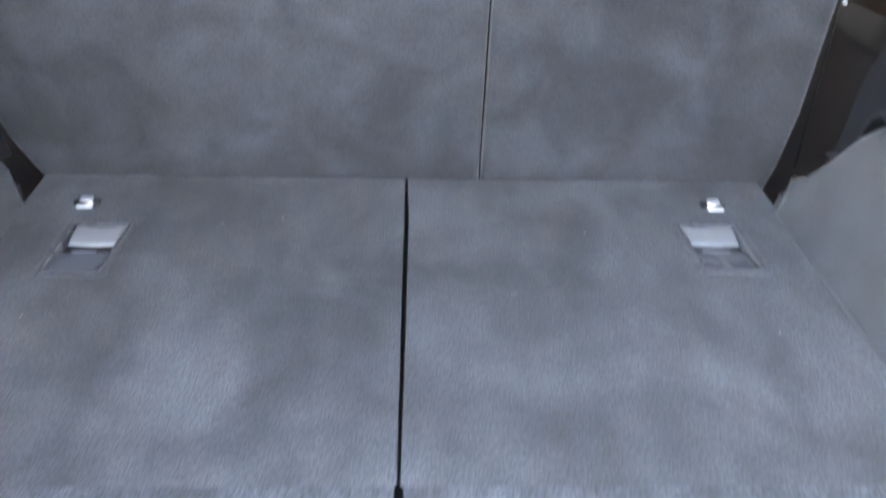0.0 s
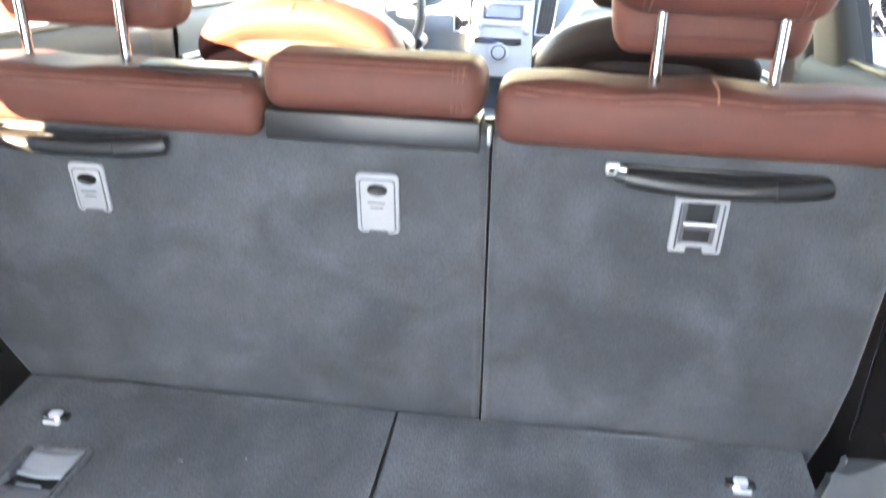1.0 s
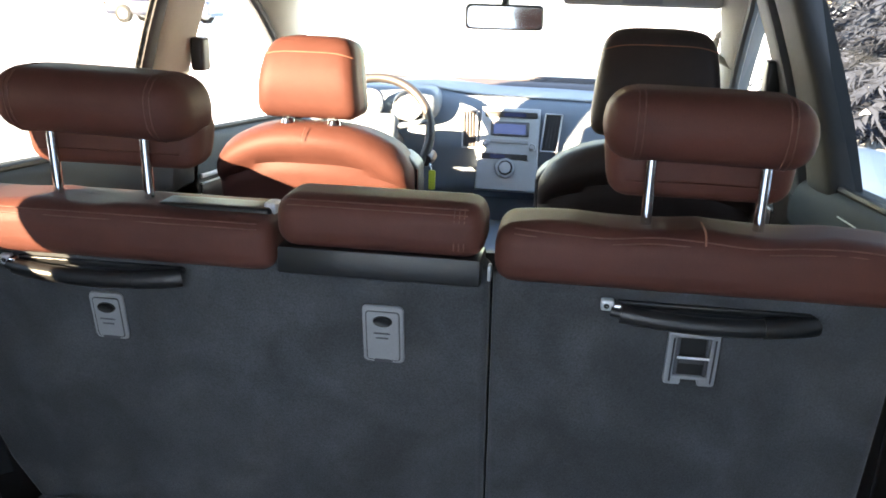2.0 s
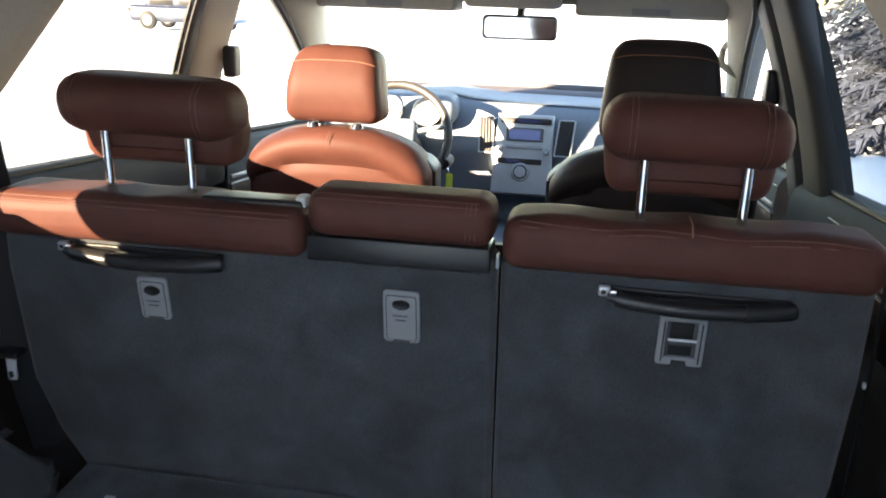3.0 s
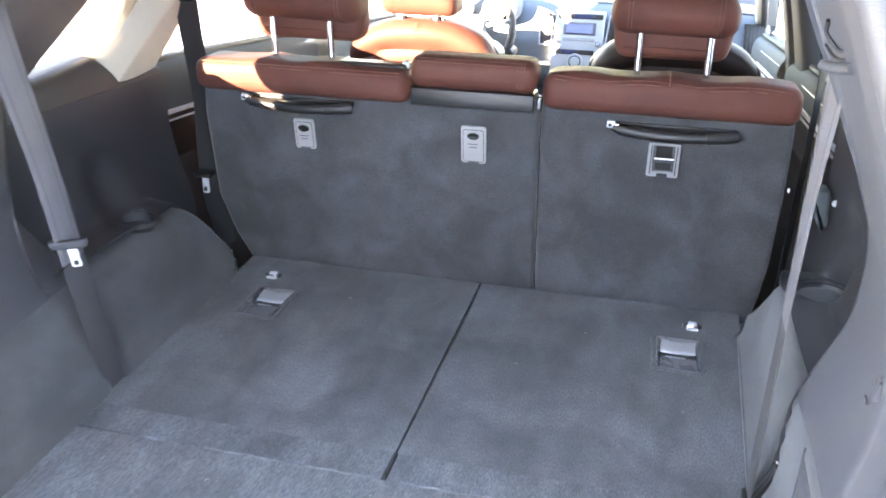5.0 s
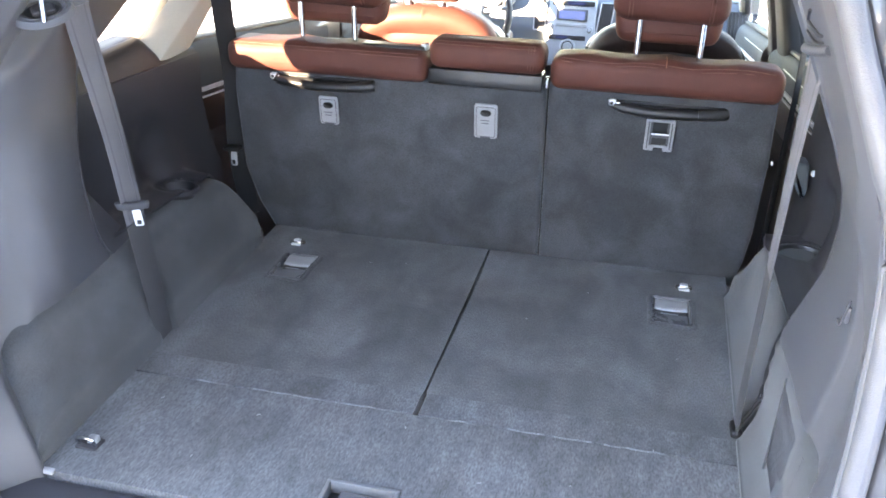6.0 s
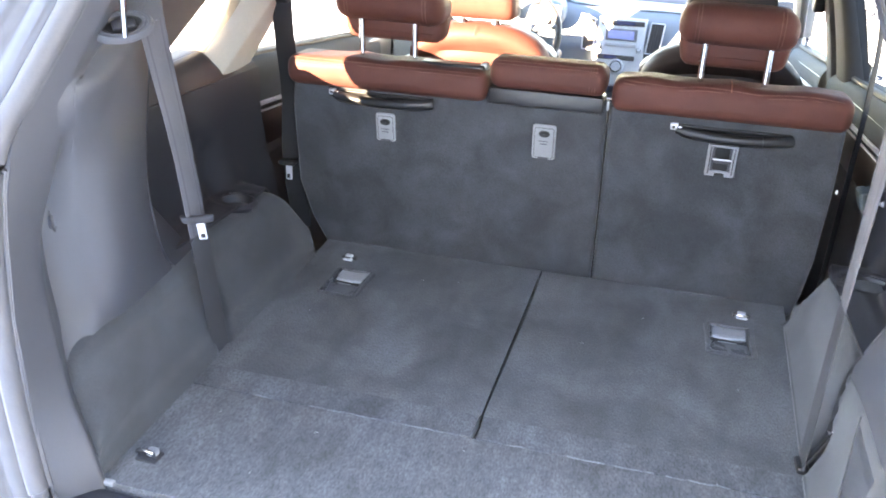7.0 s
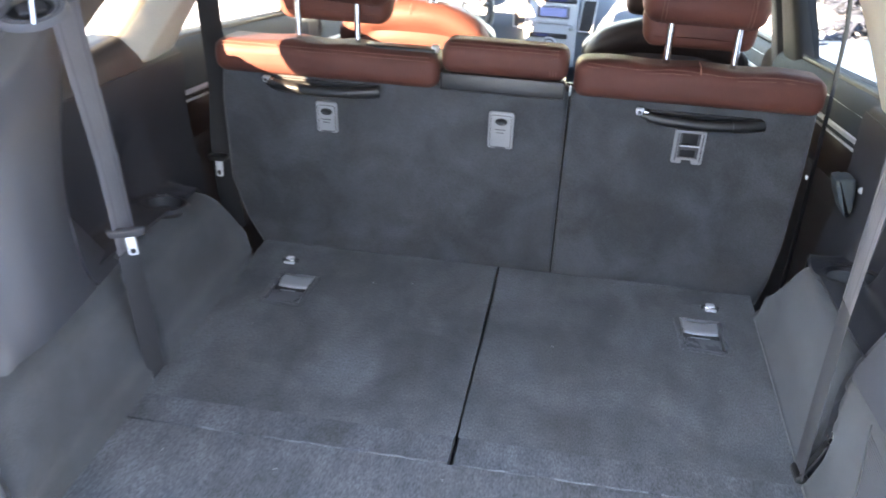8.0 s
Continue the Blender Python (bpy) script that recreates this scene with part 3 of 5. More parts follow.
        edge = (knots(z, 0, -0.600, 0.15, -0.592, 0.19, -0.582, 0.23, -0.566, 0.29, -0.554, 0.52, -0.550, 0.566, -0.538, 0.585, -0.528, 0.592, -0.527, 0.62, -0.538, 0.65, -0.545, 0.76, -0.516, 0.90, -0.458),
                knots(z, 0, -0.950, 0.15, -0.850, 0.19, -0.835, 0.25, -0.856, 0.33, -0.868, 0.438, -0.873, 0.52, -0.880, 0.566, -0.885, 0.585, -0.895, 0.592, -0.890, 0.62, -0.825, 0.65, -0.780, 0.76, -0.740, 0.90, -0.690))
        front = (knots(z, 0, -0.600, 0.10, -0.600, 0.185, -0.598, 0.25, -0.602, 0.344, -0.605, 0.42, -0.605, 0.48, -0.603, 0.54, -0.598, 0.606, -0.590, 0.66, -0.578, 0.76, -0.535, 0.90, -0.475),
                 knots(z, 0, -0.840, 0.10, -0.780, 0.185, -0.672, 0.25, -0.700, 0.32, -0.713, 0.40, -0.713, 0.49, -0.700, 0.555, -0.695, 0.62, -0.700, 0.76, -0.690, 0.90, -0.650))
        if not left:
            front = (knots(z, 0, -0.590, 0.10, -0.590, 0.165, -0.582, 0.20, -0.583, 0.26, -0.597, 0.335, -0.608, 0.405, -0.612, 0.466, -0.604, 0.529, -0.582, 0.61, -0.547, 0.65, -0.529, 0.69, -0.510, 0.73, -0.493, 0.90, -0.424),
                     knots(z, 0, -0.700, 0.10, -0.640, 0.165, -0.615, 0.20, -0.630, 0.26, -0.650, 0.335, -0.690, 0.405, -0.702, 0.65, -0.702, 0.73, -0.690, 0.90, -0.650))
        rear = (knots(z, 0, -0.620, 0.10, -0.620, 0.185, -0.606, 0.25, -0.64, 0.37, -0.690, 0.56, -0.700, 0.76, -0.660, 0.90, -0.600), knots(z, 0, -0.780, 0.10, -0.720, 0.185, -0.620, 0.25, -0.650, 0.37, -0.712, 0.65, -0.715, 0.90, -0.620) + 0.036)
        R, B, C, E, F, K = (Vector(q) for q in (rim, band, col, edge, front, rear))
        if not left:
            # a broad plain face with a shallow bulge
            C, E = (F.lerp(B, f) - Vector((knots(z, 0, 0.003, 0.5, 0.003, 0.62, g, 0.9, g), 0)) for f, g in ((0.68, 0.012), (0.34, 0.022)))
        deep = knots(z, 0, 0.004, 0.12, 0.020, 0.20, 0.036 if left else 0.016, 0.43, 0.036 if left else 0.014, 0.48, 0.016 if left else 0.006, 0.53, 0.0, 0.90, 0.0)
        hollow = B.lerp(C, 0.42) + Vector((-deep, 0.3 * deep))
        return [R, R.lerp(B, 0.35), B.lerp(R, 0.10), B.lerp(hollow, 0.12), hollow, C.lerp(hollow, 0.25), C, E.lerp(C, 0.30), E.lerp(F, 0.22), F.lerp(E, 0.05), F, K]

    levels = [-0.09, -0.04, 0.0, 0.06, 0.126, 0.185, 0.21, 0.25, 0.30, 0.344, 0.38, 0.42, 0.467, 0.50, 0.53, 0.556, 0.570, 0.578, 0.584, 0.590, 0.60, 0.62, 0.635, 0.65, 0.683, 0.72, 0.76, 0.83, 0.90]
    across = [smooth_line([(p.x, p.y, z) for p in section(z)], 3) for z in levels]
    rows = list(zip(*[smooth_line(line, 2) for line in zip(*across)]))
    put("pillar_trim", thick(skin(rows), 0.006), TRIM, "grey plastic pillar trim beside the opening")

    # rubber seal and painted rim of the opening
    seal = [(-0.30, -1.125, -0.055), (-0.47, -1.122, -0.045), (-0.548, -1.106, -0.005), (-0.574, -1.100, 0.12), (-0.579, -1.100, 0.28), (-0.577, -1.085, 0.45), (-0.571, -1.060, 0.535), (-0.556, -1.022, 0.590), (-0.526, -0.960, 0.683), (-0.500, -0.920, 0.76), (-0.44, -0.875, 0.88), (-0.34, -0.855, 0.93), (0.0, -0.845, 0.94)]
    put("door_seal", tube(seal, 0.013, 12, flat=1.3), SEAL, "padded grey door weatherstrip")
    lip = [(x + 0.010 if x < -0.1 else x, y + 0.012, z) for x, y, z in seal]
    put("seal_lip", tube(lip, 0.0045, 8), SEAL, "thin inner sealing lip")
    P = smooth_line(seal, 6)
    rows = []
    for i, p in enumerate(P):
        t = (P[min(i + 1, len(P) - 1)] - P[max(i - 1, 0)]).normalized()
        out = t.cross(Vector((0, 1, 0))).normalized()
        if out.dot(p - Vector((0, p.y, 0.4))) < 0:
            out = -out
        b = Vector((0, -1, 0))
        rows.append(smooth_line([p - b * 0.03, p + out * 0.014 + b * 0.004, p + out * 0.034 + b * 0.010, p + out * 0.046 + b * 0.008, p + out * 0.060 + b * 0.016, p + out * 0.095 + b * 0.020, p + out * 0.12 + b * 0.0, p + out * 0.14 - b * 0.25], 3))
    put("opening_rim", thick(skin(rows), 0.004), PAINT, "grey painted body rim round the tailgate opening")

    # rear pillar in beige between quarter and door windows, leaning forward
    def pillar(name, foot_y, foot_w, top_y, top_w, x0, x1, z0, z1, material, label, deep=0.08):
        rows = []
        for i in range(9):
            u = i / 8
            y, w = foot_y + (top_y - foot_y) * u, foot_w + (top_w - foot_w) * u
            x = x0 + (x1 - x0) * u - 0.015 * math.sin(math.pi * u)
            z = z0 + (z1 - z0) * u
            rows.append(smooth_line([(x - deep, y - w / 2, z), (x - 0.012, y - w / 2 + 0.006, z), (x, y - w * 0.3, z), (x, y + w * 0.3, z), (x - 0.012, y + w / 2 - 0.006, z), (x - 0.05, y + w / 2, z)], 3))
        bm = skin(rows)
        if s > 0:
            bm.transform(Matrix.Translation((0.026, 0, 0)))
        return put(name, bm, material, label)

    rows = []
    for i in range(13):
        z = 0.44 + 0.44 * i / 12
        lo, hi = -0.76 + 0.30 * (z - 0.44), min(0.08, -0.485 + 1.4 * (z - 0.537))
        x = -0.712 + 0.26 * (z - 0.537)
        rows.append([(x - 0.03, hi + 0.004, z)] + [(x + 0.012 * (1 - j / 6) + 0.09 * j / 6, hi + (lo - hi) * j / 6, z) for j in range(7)])
    put("upper_panel", skin(rows), TRIM, "grey panel behind the quarter window")
    rows = []
    for i in range(13):
        z = 0.43 + 0.45 * i / 12
        if s < 0:
            # a rear face towards the quarter window and an inner face, with a crease between
            c = Vector((-0.683 + 0.27 * (z - 0.53), -0.187 + 1.25 * (z - 0.522), z))
            l, b = Vector((c.x - 0.062, min(c.y - 0.098, -0.19), z)), Vector((c.x - 0.008, -0.110 + 0.95 * (z - 0.468), z))
            rows.append(smooth_line([l - Vector((0.03, 0.0, 0)), l, l.lerp(c, 0.5) + Vector((0.003, 0, 0)), l.lerp(c, 0.93), c.lerp(b, 0.06), c.lerp(b, 0.5) + Vector((0.003, 0, 0)), b - Vector((0, 0.008, 0)), b - Vector((0.012, 0, 0)), b - Vector((0.05, 0, 0))], 3))
        else:
            a, b = -0.258 + 1.0 * (z - 0.505), -0.11 + 0.62 * (z - 0.45) + 1.2 * max(0.0, z - 0.60) ** 1.3
            x = -0.712 + 0.27 * (z - 0.46)
            rows.append(smooth_line([(x - 0.070, a - 0.01, z), (x - 0.042, a, z), (x - 0.026, a + 0.03, z), (x - 0.006, (a + b) / 2, z), (x - 0.004, b - 0.03, z), (x - 0.018, b - 0.004, z), (x - 0.05, b, z)], 3))
    put("rear_pillar", skin(rows), BEIGE, "beige upper pillar trim")
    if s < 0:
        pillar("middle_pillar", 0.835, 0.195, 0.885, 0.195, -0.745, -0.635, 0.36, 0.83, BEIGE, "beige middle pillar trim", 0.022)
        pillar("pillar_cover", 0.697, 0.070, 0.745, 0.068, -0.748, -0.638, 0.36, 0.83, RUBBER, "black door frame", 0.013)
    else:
        # grey in place of beige puts the right pillar's shade into its colour
        pillar("middle_pillar", 0.835, 0.11, 0.975, 0.13, -0.724, -0.60, 0.36, 0.83, TRIM, "middle pillar trim, its shade put in as grey")
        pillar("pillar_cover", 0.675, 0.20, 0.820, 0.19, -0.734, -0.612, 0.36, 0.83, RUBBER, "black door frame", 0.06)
    put("pillar_body", slab([(0.86, 0.28), (1.02, 0.28), (1.02, 0.43), (0.86, 0.43)], 0.075, 0.012, Matrix.Translation((-0.815, 0, 0)) @ Matrix.Rotation(radians(90), 4, "Z") @ Matrix.Scale(-1, 4, (0, 1, 0))), RUBBER, "black outer frame of the middle pillar")
    put("pillar_foot", soft_box(-0.82, -0.712, 0.70, 0.93, 0.28, 0.398, 0.012, 4), BLACK if s < 0 else DOOR_TOP, "lower pillar cover")
    ax = -0.676 if s < 0 else -0.634
    put("belt_adjuster", soft_box(ax - 0.022, ax + 0.012, 0.900, 0.950, 0.560, 0.640, 0.010, 4), BLACK, "black belt height adjuster")
    if s > 0:
        put("assist_handle", tube([(-0.640, 1.50, 0.690), (-0.606, 1.49, 0.660), (-0.606, 1.49, 0.612), (-0.655, 1.50, 0.580)], 0.010, 10), BEIGE, "pale assist handle on the pillar")
    # windscreen pillar: broad trim between the door frame and the glass
    outer = smooth_line([(-0.560, 0.86, 0.835), (-0.598, 1.03, 0.768), (-0.622, 1.20, 0.700), (-0.652, 1.41, 0.605), (-0.705, 1.76, 0.450), (-0.735, 1.96, 0.350)], 5)
    inner = smooth_line([(-0.520, 1.28, 0.850), (-0.580, 1.37, 0.785), (-0.600, 1.455, 0.732), (-0.636, 1.60, 0.642), (-0.690, 1.88, 0.475), (-0.715, 2.02, 0.380)], 5)
    rows = []
    for o, i in zip(outer, inner):
        mid = o.lerp(i, 0.5) + Vector((0.018, 0.0, -0.012))
        rows.append(smooth_line([o + Vector((-0.05, 0, 0)), o, o.lerp(mid, 0.5) + Vector((0.006, 0, -0.004)), mid, i.lerp(mid, 0.4) + Vector((0.004, 0, -0.003)), i, i + Vector((-0.01, 0.04, 0.02))], 2))
    put("front_pillar", skin(rows), BEIGE if s < 0 else HEADLINER, "pale windscreen pillar trim")
    put("door_frame_seal", tube([p + Vector((-0.004, -0.012, -0.004)) for p in outer], 0.013, 8, curve=False), RUBBER, "black door frame seal")
    # rail over the windows
    rail = [(-0.52, -0.80, 0.83), (-0.57, -0.4, 0.835), (-0.585, 0.2, 0.835), (-0.60, 0.9, 0.835), (-0.585, 1.35, 0.825)]
    put("roof_rail", tube(rail, 0.045, 10, flat=0.8), BEIGE, "beige roof side rail trim")
    return wall


side_wall(-1)
side_wall(1)

# ---- roof lining and windscreen header ----
rows = []
for i in range(21):
    y = -0.86 + 2.34 * i / 20
    z = 0.88 + 0.03 * math.sin(math.pi * i / 20)
    rows.append([(x, y, z - 0.06 * abs(x / 0.6) ** 4) for x in (-0.62 + 1.24 * j / 16 for j in range(17))])
tagged(part("ceiling", thick(skin(rows), 0.02), HEADLINER), "pale fabric roof lining", "ceiling", kind="structure")


# ---- doors and windows ----
def belt_drop(y):
    """How far the window sills fall towards the bonnet."""
    return 0.075 * max(0.0, y)


def door(s, y0, y1, number, label):
    """A door's inner side: panel with sill, chrome strip, armrest and wood inlay."""
    ob = tagged(new("door_%d" % number), label, "door", kind="structure")

    def put(name, bm, material, label=""):
        for v in bm.verts:
            if s < 0 and name in ("top_line", "chrome_strip", "lower_strip", "inlay"):
                v.co.z -= 0.024
            v.co.z -= belt_drop(v.co.y) * max(0.0, min(1.0, (v.co.z - 0.1) / 0.2))
        if s > 0:
            flip(bm).transform(Matrix.Translation((-0.022, 0, 0)))
        return part(name, bm, material, ob, label)
    rows = []
    for i in range(13):
        y = y0 + (y1 - y0) * i / 12
        rows.append(smooth_line([(-0.80, y, 0.468), (-0.755, y, 0.470), (-0.722, y, 0.458), (-0.708, y, 0.42), (-0.712, y, 0.36), (-0.715, y, 0.30), (-0.712, y, 0.26), (-0.712, y, 0.22), (-0.72, y, 0.18), (-0.73, y, -0.10), (-0.72, y, -0.40)], 4))
    put("door_top", skin([r[:17] for r in rows]), DOOR_TOP, "teal-grey padded door top")
    put("door_panel", skin([r[16:] for r in rows]), DOOR_DARK, "dark brown door panel")
    put("top_line", tube([(-0.7105, y0 + 0.01, 0.436), (-0.7105, y1 - 0.3, 0.436)], 0.0014, 6), SILVER)
    put("chrome_strip", box(-0.709, -0.703, y0 + 0.01, y1 - 0.25, 0.383, 0.394, 0.002), STEEL, "bright metal strip")
    put("lower_strip", box(-0.711, -0.705, y0 + 0.01, y1 - 0.28, 0.367, 0.371, 0.001), STEEL)
    put("inlay", box(-0.7115, -0.7085, y0 + 0.02, y1 - 0.27, 0.28, 0.364, 0.001), WOOD, "brown wood inlay")
    put("seal", tube([(-0.742, y0 + 0.02, 0.474), (-0.742, y1 - 0.02, 0.474)], 0.008, 8), RUBBER)
    return ob


door(-1, -0.16, 0.80, 1, "dark rear door panel with chrome strip")
door(1, -0.16, 0.80, 2, "dark rear door panel with chrome strip and grab recess")
door(-1, 0.94, 1.76, 3, "dark front door panel beside the driver seat")
door(1, 0.94, 1.76, 4, "dark front door panel beside the passenger seat")


def window(number, corners, label):
    ob = tagged(new("window_%d" % number), label, "window", kind="structure")
    bm = skin([[corners[0], corners[1]], [corners[3], corners[2]]])
    pane = part("pane", bm, TINTED if "tinted" in label else GLASS, ob)
    pane.visible_shadow = "tinted" in label
    return ob


k = 1
for s in (-1, 1):
    for label, (a, b, c, d) in (("quarter window", (-0.70, -0.22, 0.10, -0.55)), ("rear door window", (-0.16, 0.655, 0.675, 0.22)), ("front door window", (0.93, 1.80, 1.38, 0.96))):
        window(k, [(s * 0.745, a, 0.47 - belt_drop(a)), (s * 0.745, b, 0.47 - belt_drop(b)), (s * 0.635, c, 0.83), (s * 0.635, d, 0.83)], label + (" with tinted glass" if a < 0 else " with clear glass"))
        k += 1
window(k, [(-0.70, 2.35, 0.47), (0.70, 2.35, 0.47), (0.60, 1.42, 0.85), (-0.60, 1.42, 0.85)], "clear windscreen over the dashboard")

# ---- second-row seat backs ----
LEAN = Matrix.Rotation(math.atan(0.17), 4, "X")


def lean(x, z, out=0.0):
    """A place on the sloping rear face of the seat backs."""
    return LEAN @ Vector((x, -out, z))


def headrest(t, x0, x1, zb, zt, y0, y1, posts, leather, post_z):
    """A leather roll with a slimmer pad below in front, on two chrome posts."""
    zm = zt - 0.083

    def bend(v):
        u = (v.z - zm) / (zt - zm)
        e = abs((v.x - x0) / (x1 - x0) - 0.5) * 2
        v.y += 0.010 * e ** 4 + 0.012 * (0.5 - u) - 0.006 * math.sin(math.pi * min(1, max(0, u)))
        v.z += 0.004 * math.sin(9 * v.x + 1.0) - 0.006 * e ** 3
        return v
    roll = part("headrest", soft_box(x0, x1, y0, y1, zm, zt, 0.036, 10, bend), leather, t, "stitched leather headrest roll")

    def pad_bend(v):
        u = (v.z - zb) / (zm - zb)
        v.x = (x0 + x1) / 2 + (v.x - (x0 + x1) / 2) * (0.93 + 0.06 * min(1, max(0, u)))
        return v
    part("headrest_pad", soft_box(x0 + 0.004, x1 - 0.004, y0 + 0.062, y1 + 0.012, zb, zm + 0.03, 0.024, 8, pad_bend), leather, t, "lower leather headrest pad")
    r, ym = 0.036, y0 + 0.036
    arc = [(y0 + 0.075, zm)] + [(ym - r * math.sin(q), zm + r - r * math.cos(q)) for q in (0.3, 0.8, 1.3)] + [(ym - r * math.cos(q), zt - r + r * math.sin(q)) for q in (0.3, 0.8, 1.3)] + [(y0 + 0.075, zt)]
    for x, d in ((x0, 1), (x1, -1)):
        for e in (0.034, 0.041):
            part("stitching", tube([bend(Vector((x + d * e, yy - 0.0002, zz))) for yy, zz in arc], 0.0010, 5), SEAM, roll)
    part("stitching", tube([(x0 + 0.03, y0 + 0.061, zb + 0.022), ((x0 + x1) / 2, y0 + 0.060, zb + 0.024), (x1 - 0.03, y0 + 0.061, zb + 0.022)], 0.0013, 5), leather, roll)
    py = y0 + 0.048
    for px in posts:
        part("post", tube([(px, py, zm + 0.02), (px + 0.001, py + 0.006, post_z - 0.03)], 0.0066, 12, curve=False), CHROME, t, "chrome post")
        part("post_collar", lathe([(0.0005, 0.006), (0.009, 0.006), (0.013, 0.003), (0.015, -0.010)], 16, pose(px, py + 0.005, post_z)), BLACK, t)
    return roll


def top_cushion(x0, x1, z0, z1, y0, y1, waves=(), r=0.024):
    def bend(v):
        u = max(0.0, (v.z - z0) / (z1 - z0))
        v.z += sum(0.007 * math.exp(-((v.x - w) / 0.035) ** 2) for w in waves) * u * (1 if v.y < y1 - 0.03 else 0.6)
        v.y -= 0.004 * math.sin(math.pi * min(1, u)) + 0.17 * (v.z - z0) * 0.25
        return v
    return soft_box(x0, x1, y0, y1, z0, z1, r, 12, bend)


def grab_handle(t, x0, x1, z):
    """A black moulded pull: a bar in a steel bracket at one end and a wider sleeve at the other."""
    z += 0.004
    base = part("handle_base", slab(rounded(x0 + 0.010, x1 + 0.002, z - 0.004, z + 0.005, 0.004), 0.006, 0.002, LEAN @ Matrix.Translation((0, -0.005, 0))), BLACK, t)
    n = 10

    def along(u):
        return lean(x0 + (x1 - x0) * u, z - 0.003 - 0.007 * math.sin(math.pi * u), 0.014 + 0.009 * math.sin(math.pi * u) ** 0.6)
    neck = [along(0.02 + 0.06 * i / 3) for i in range(4)]
    part("handle_neck", tube(neck, 0.0065, 10, k=3), BLACK, base)
    part("handle", tube([along(0.07 + 0.69 * i / n) for i in range(n + 1)], 0.0112, 14, k=3), BLACK, t, "black moulded grab handle")
    part("handle_joint", tube([along(0.757), along(0.768)], 0.0102, 14, curve=False), TRIM, base)
    part("handle_sleeve", tube([along(0.765), along(0.80), along(0.90), along(0.985), along(1.0)], 0.0126, 14, k=3), BLACK, t, "wider black handle sleeve")
    m = LEAN @ Matrix.Translation((x0 + 0.004, -0.012, z + 0.002))
    part("bracket", soft_box(-0.012, 0.004, -0.003, 0.008, -0.007, 0.007, 0.003, 3, lambda v: m @ v), STEEL, base, "steel handle bracket")
    part("bracket_block", soft_box(0.002, 0.014, -0.007, 0.006, -0.007, 0.005, 0.003, 3, lambda v: m @ v), CHROME, base, "bright metal clip")
    part("bracket_hole", lathe([(0.0005, 0.0), (0.0032, 0.0), (0.004, -0.001)], 12, m @ pose(-0.005, -0.0034, 0.000, 90)), BLACK, base)


def tether_plate(t, x0, x1, z0, z1):
    part("tether_plate", slab(rounded(x0, x1, z0, z1, 0.007), 0.006, 0.0025, LEAN @ Matrix.Translation((0, -0.005, 0))), PLATE, t, "pale grey plastic anchor cover")
    part("lid_gap", slab(rounded(x0 + 0.0048, x1 - 0.0048, z0 + 0.0038, z1 - 0.0068, 0.005), 0.002, 0.0, LEAN @ Matrix.Translation((0, -0.0056, 0))), TRIM_DARK, t)
    part("plate_lid", slab(rounded(x0 + 0.006, x1 - 0.006, z0 + 0.005, z1 - 0.008, 0.004), 0.002, 0.0008, LEAN @ Matrix.Translation((0, -0.0065, 0))), PLATE, t)
    m = LEAN @ pose((x0 + x1) / 2, -0.0066, z1 - 0.021, 90)
    part("anchor_hole", lathe([(0.0005, 0.001), (0.010, 0.001), (0.012, 0.002), (0.013, 0.0)], 20, m @ Matrix.Diagonal((1, 0.62, 1, 1))), BLACK, t, "dark oval anchor hole")
    for dz, w in ((0.038, 0.012), (0.045, 0.009)):
        part("embossed_mark", slab(rounded((x0 + x1) / 2 - w, (x0 + x1) / 2 + w * 0.8, z1 - dz - 0.002, z1 - dz, 0.0009), 0.0012, 0, LEAN @ Matrix.Translation((0, -0.0071, 0))), TRIM, t)
    part("lid_slot", slab(rounded((x0 + x1) / 2 - 0.012, (x0 + x1) / 2 + 0.012, z0 + 0.002, z0 + 0.006, 0.0018), 0.002, 0, LEAN @ Matrix.Translation((0, -0.0072, 0))), TRIM, t)


def seat_panel(outline, depth=0.045):
    return slab(outline, depth, 0.012, LEAN)


# wide section
wide = thing("rear_seat", (-0.25, 0.05, -0.02), "wide second-row seat, brown leather with grey felt back", "car seat", "second-row seats")
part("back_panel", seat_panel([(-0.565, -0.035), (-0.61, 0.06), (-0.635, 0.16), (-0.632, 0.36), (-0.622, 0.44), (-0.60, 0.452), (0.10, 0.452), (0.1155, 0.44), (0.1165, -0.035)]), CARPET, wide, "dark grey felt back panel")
part("outer_cushion", top_cushion(-0.632, -0.150, 0.418, 0.488, -0.092, 0.03, (-0.47, -0.34)), LEATHER, wide, "brown leather upper cushion")
part("middle_cushion", top_cushion(-0.147, 0.110, 0.455, 0.523, -0.094, 0.0), LEATHER, wide, "brown leather centre cushion")
for c0, c1, zz in ((-0.61, -0.17, 0.4835), (-0.13, 0.09, 0.5185)):
    part("stitching", tube([(c0 + (c1 - c0) * i / 6, -0.093, zz) for i in range(7)], 0.0010, 5), SEAM, wide)
    part("stitching", tube([(c0 + (c1 - c0) * i / 6, -0.0945, zz - 0.007) for i in range(7)], 0.0010, 5), SEAM, wide)
for sx in (0.074, 0.080, 0.086):
    part("end_seam", tube([(sx, -0.0965, 0.468), (sx, -0.0985, 0.490), (sx, -0.0965, 0.508), (sx, -0.088, 0.519)], 0.0009, 5), SEAM, wide)
part("release_plate", soft_box(-0.315, -0.165, -0.060, -0.015, 0.478, 0.494, 0.006, 4), BLACK, wide, "black plastic release plate")
part("release_tab", soft_box(-0.176, -0.160, -0.050, -0.025, 0.484, 0.500, 0.004, 3), WHITE, wide, "pale release tab")
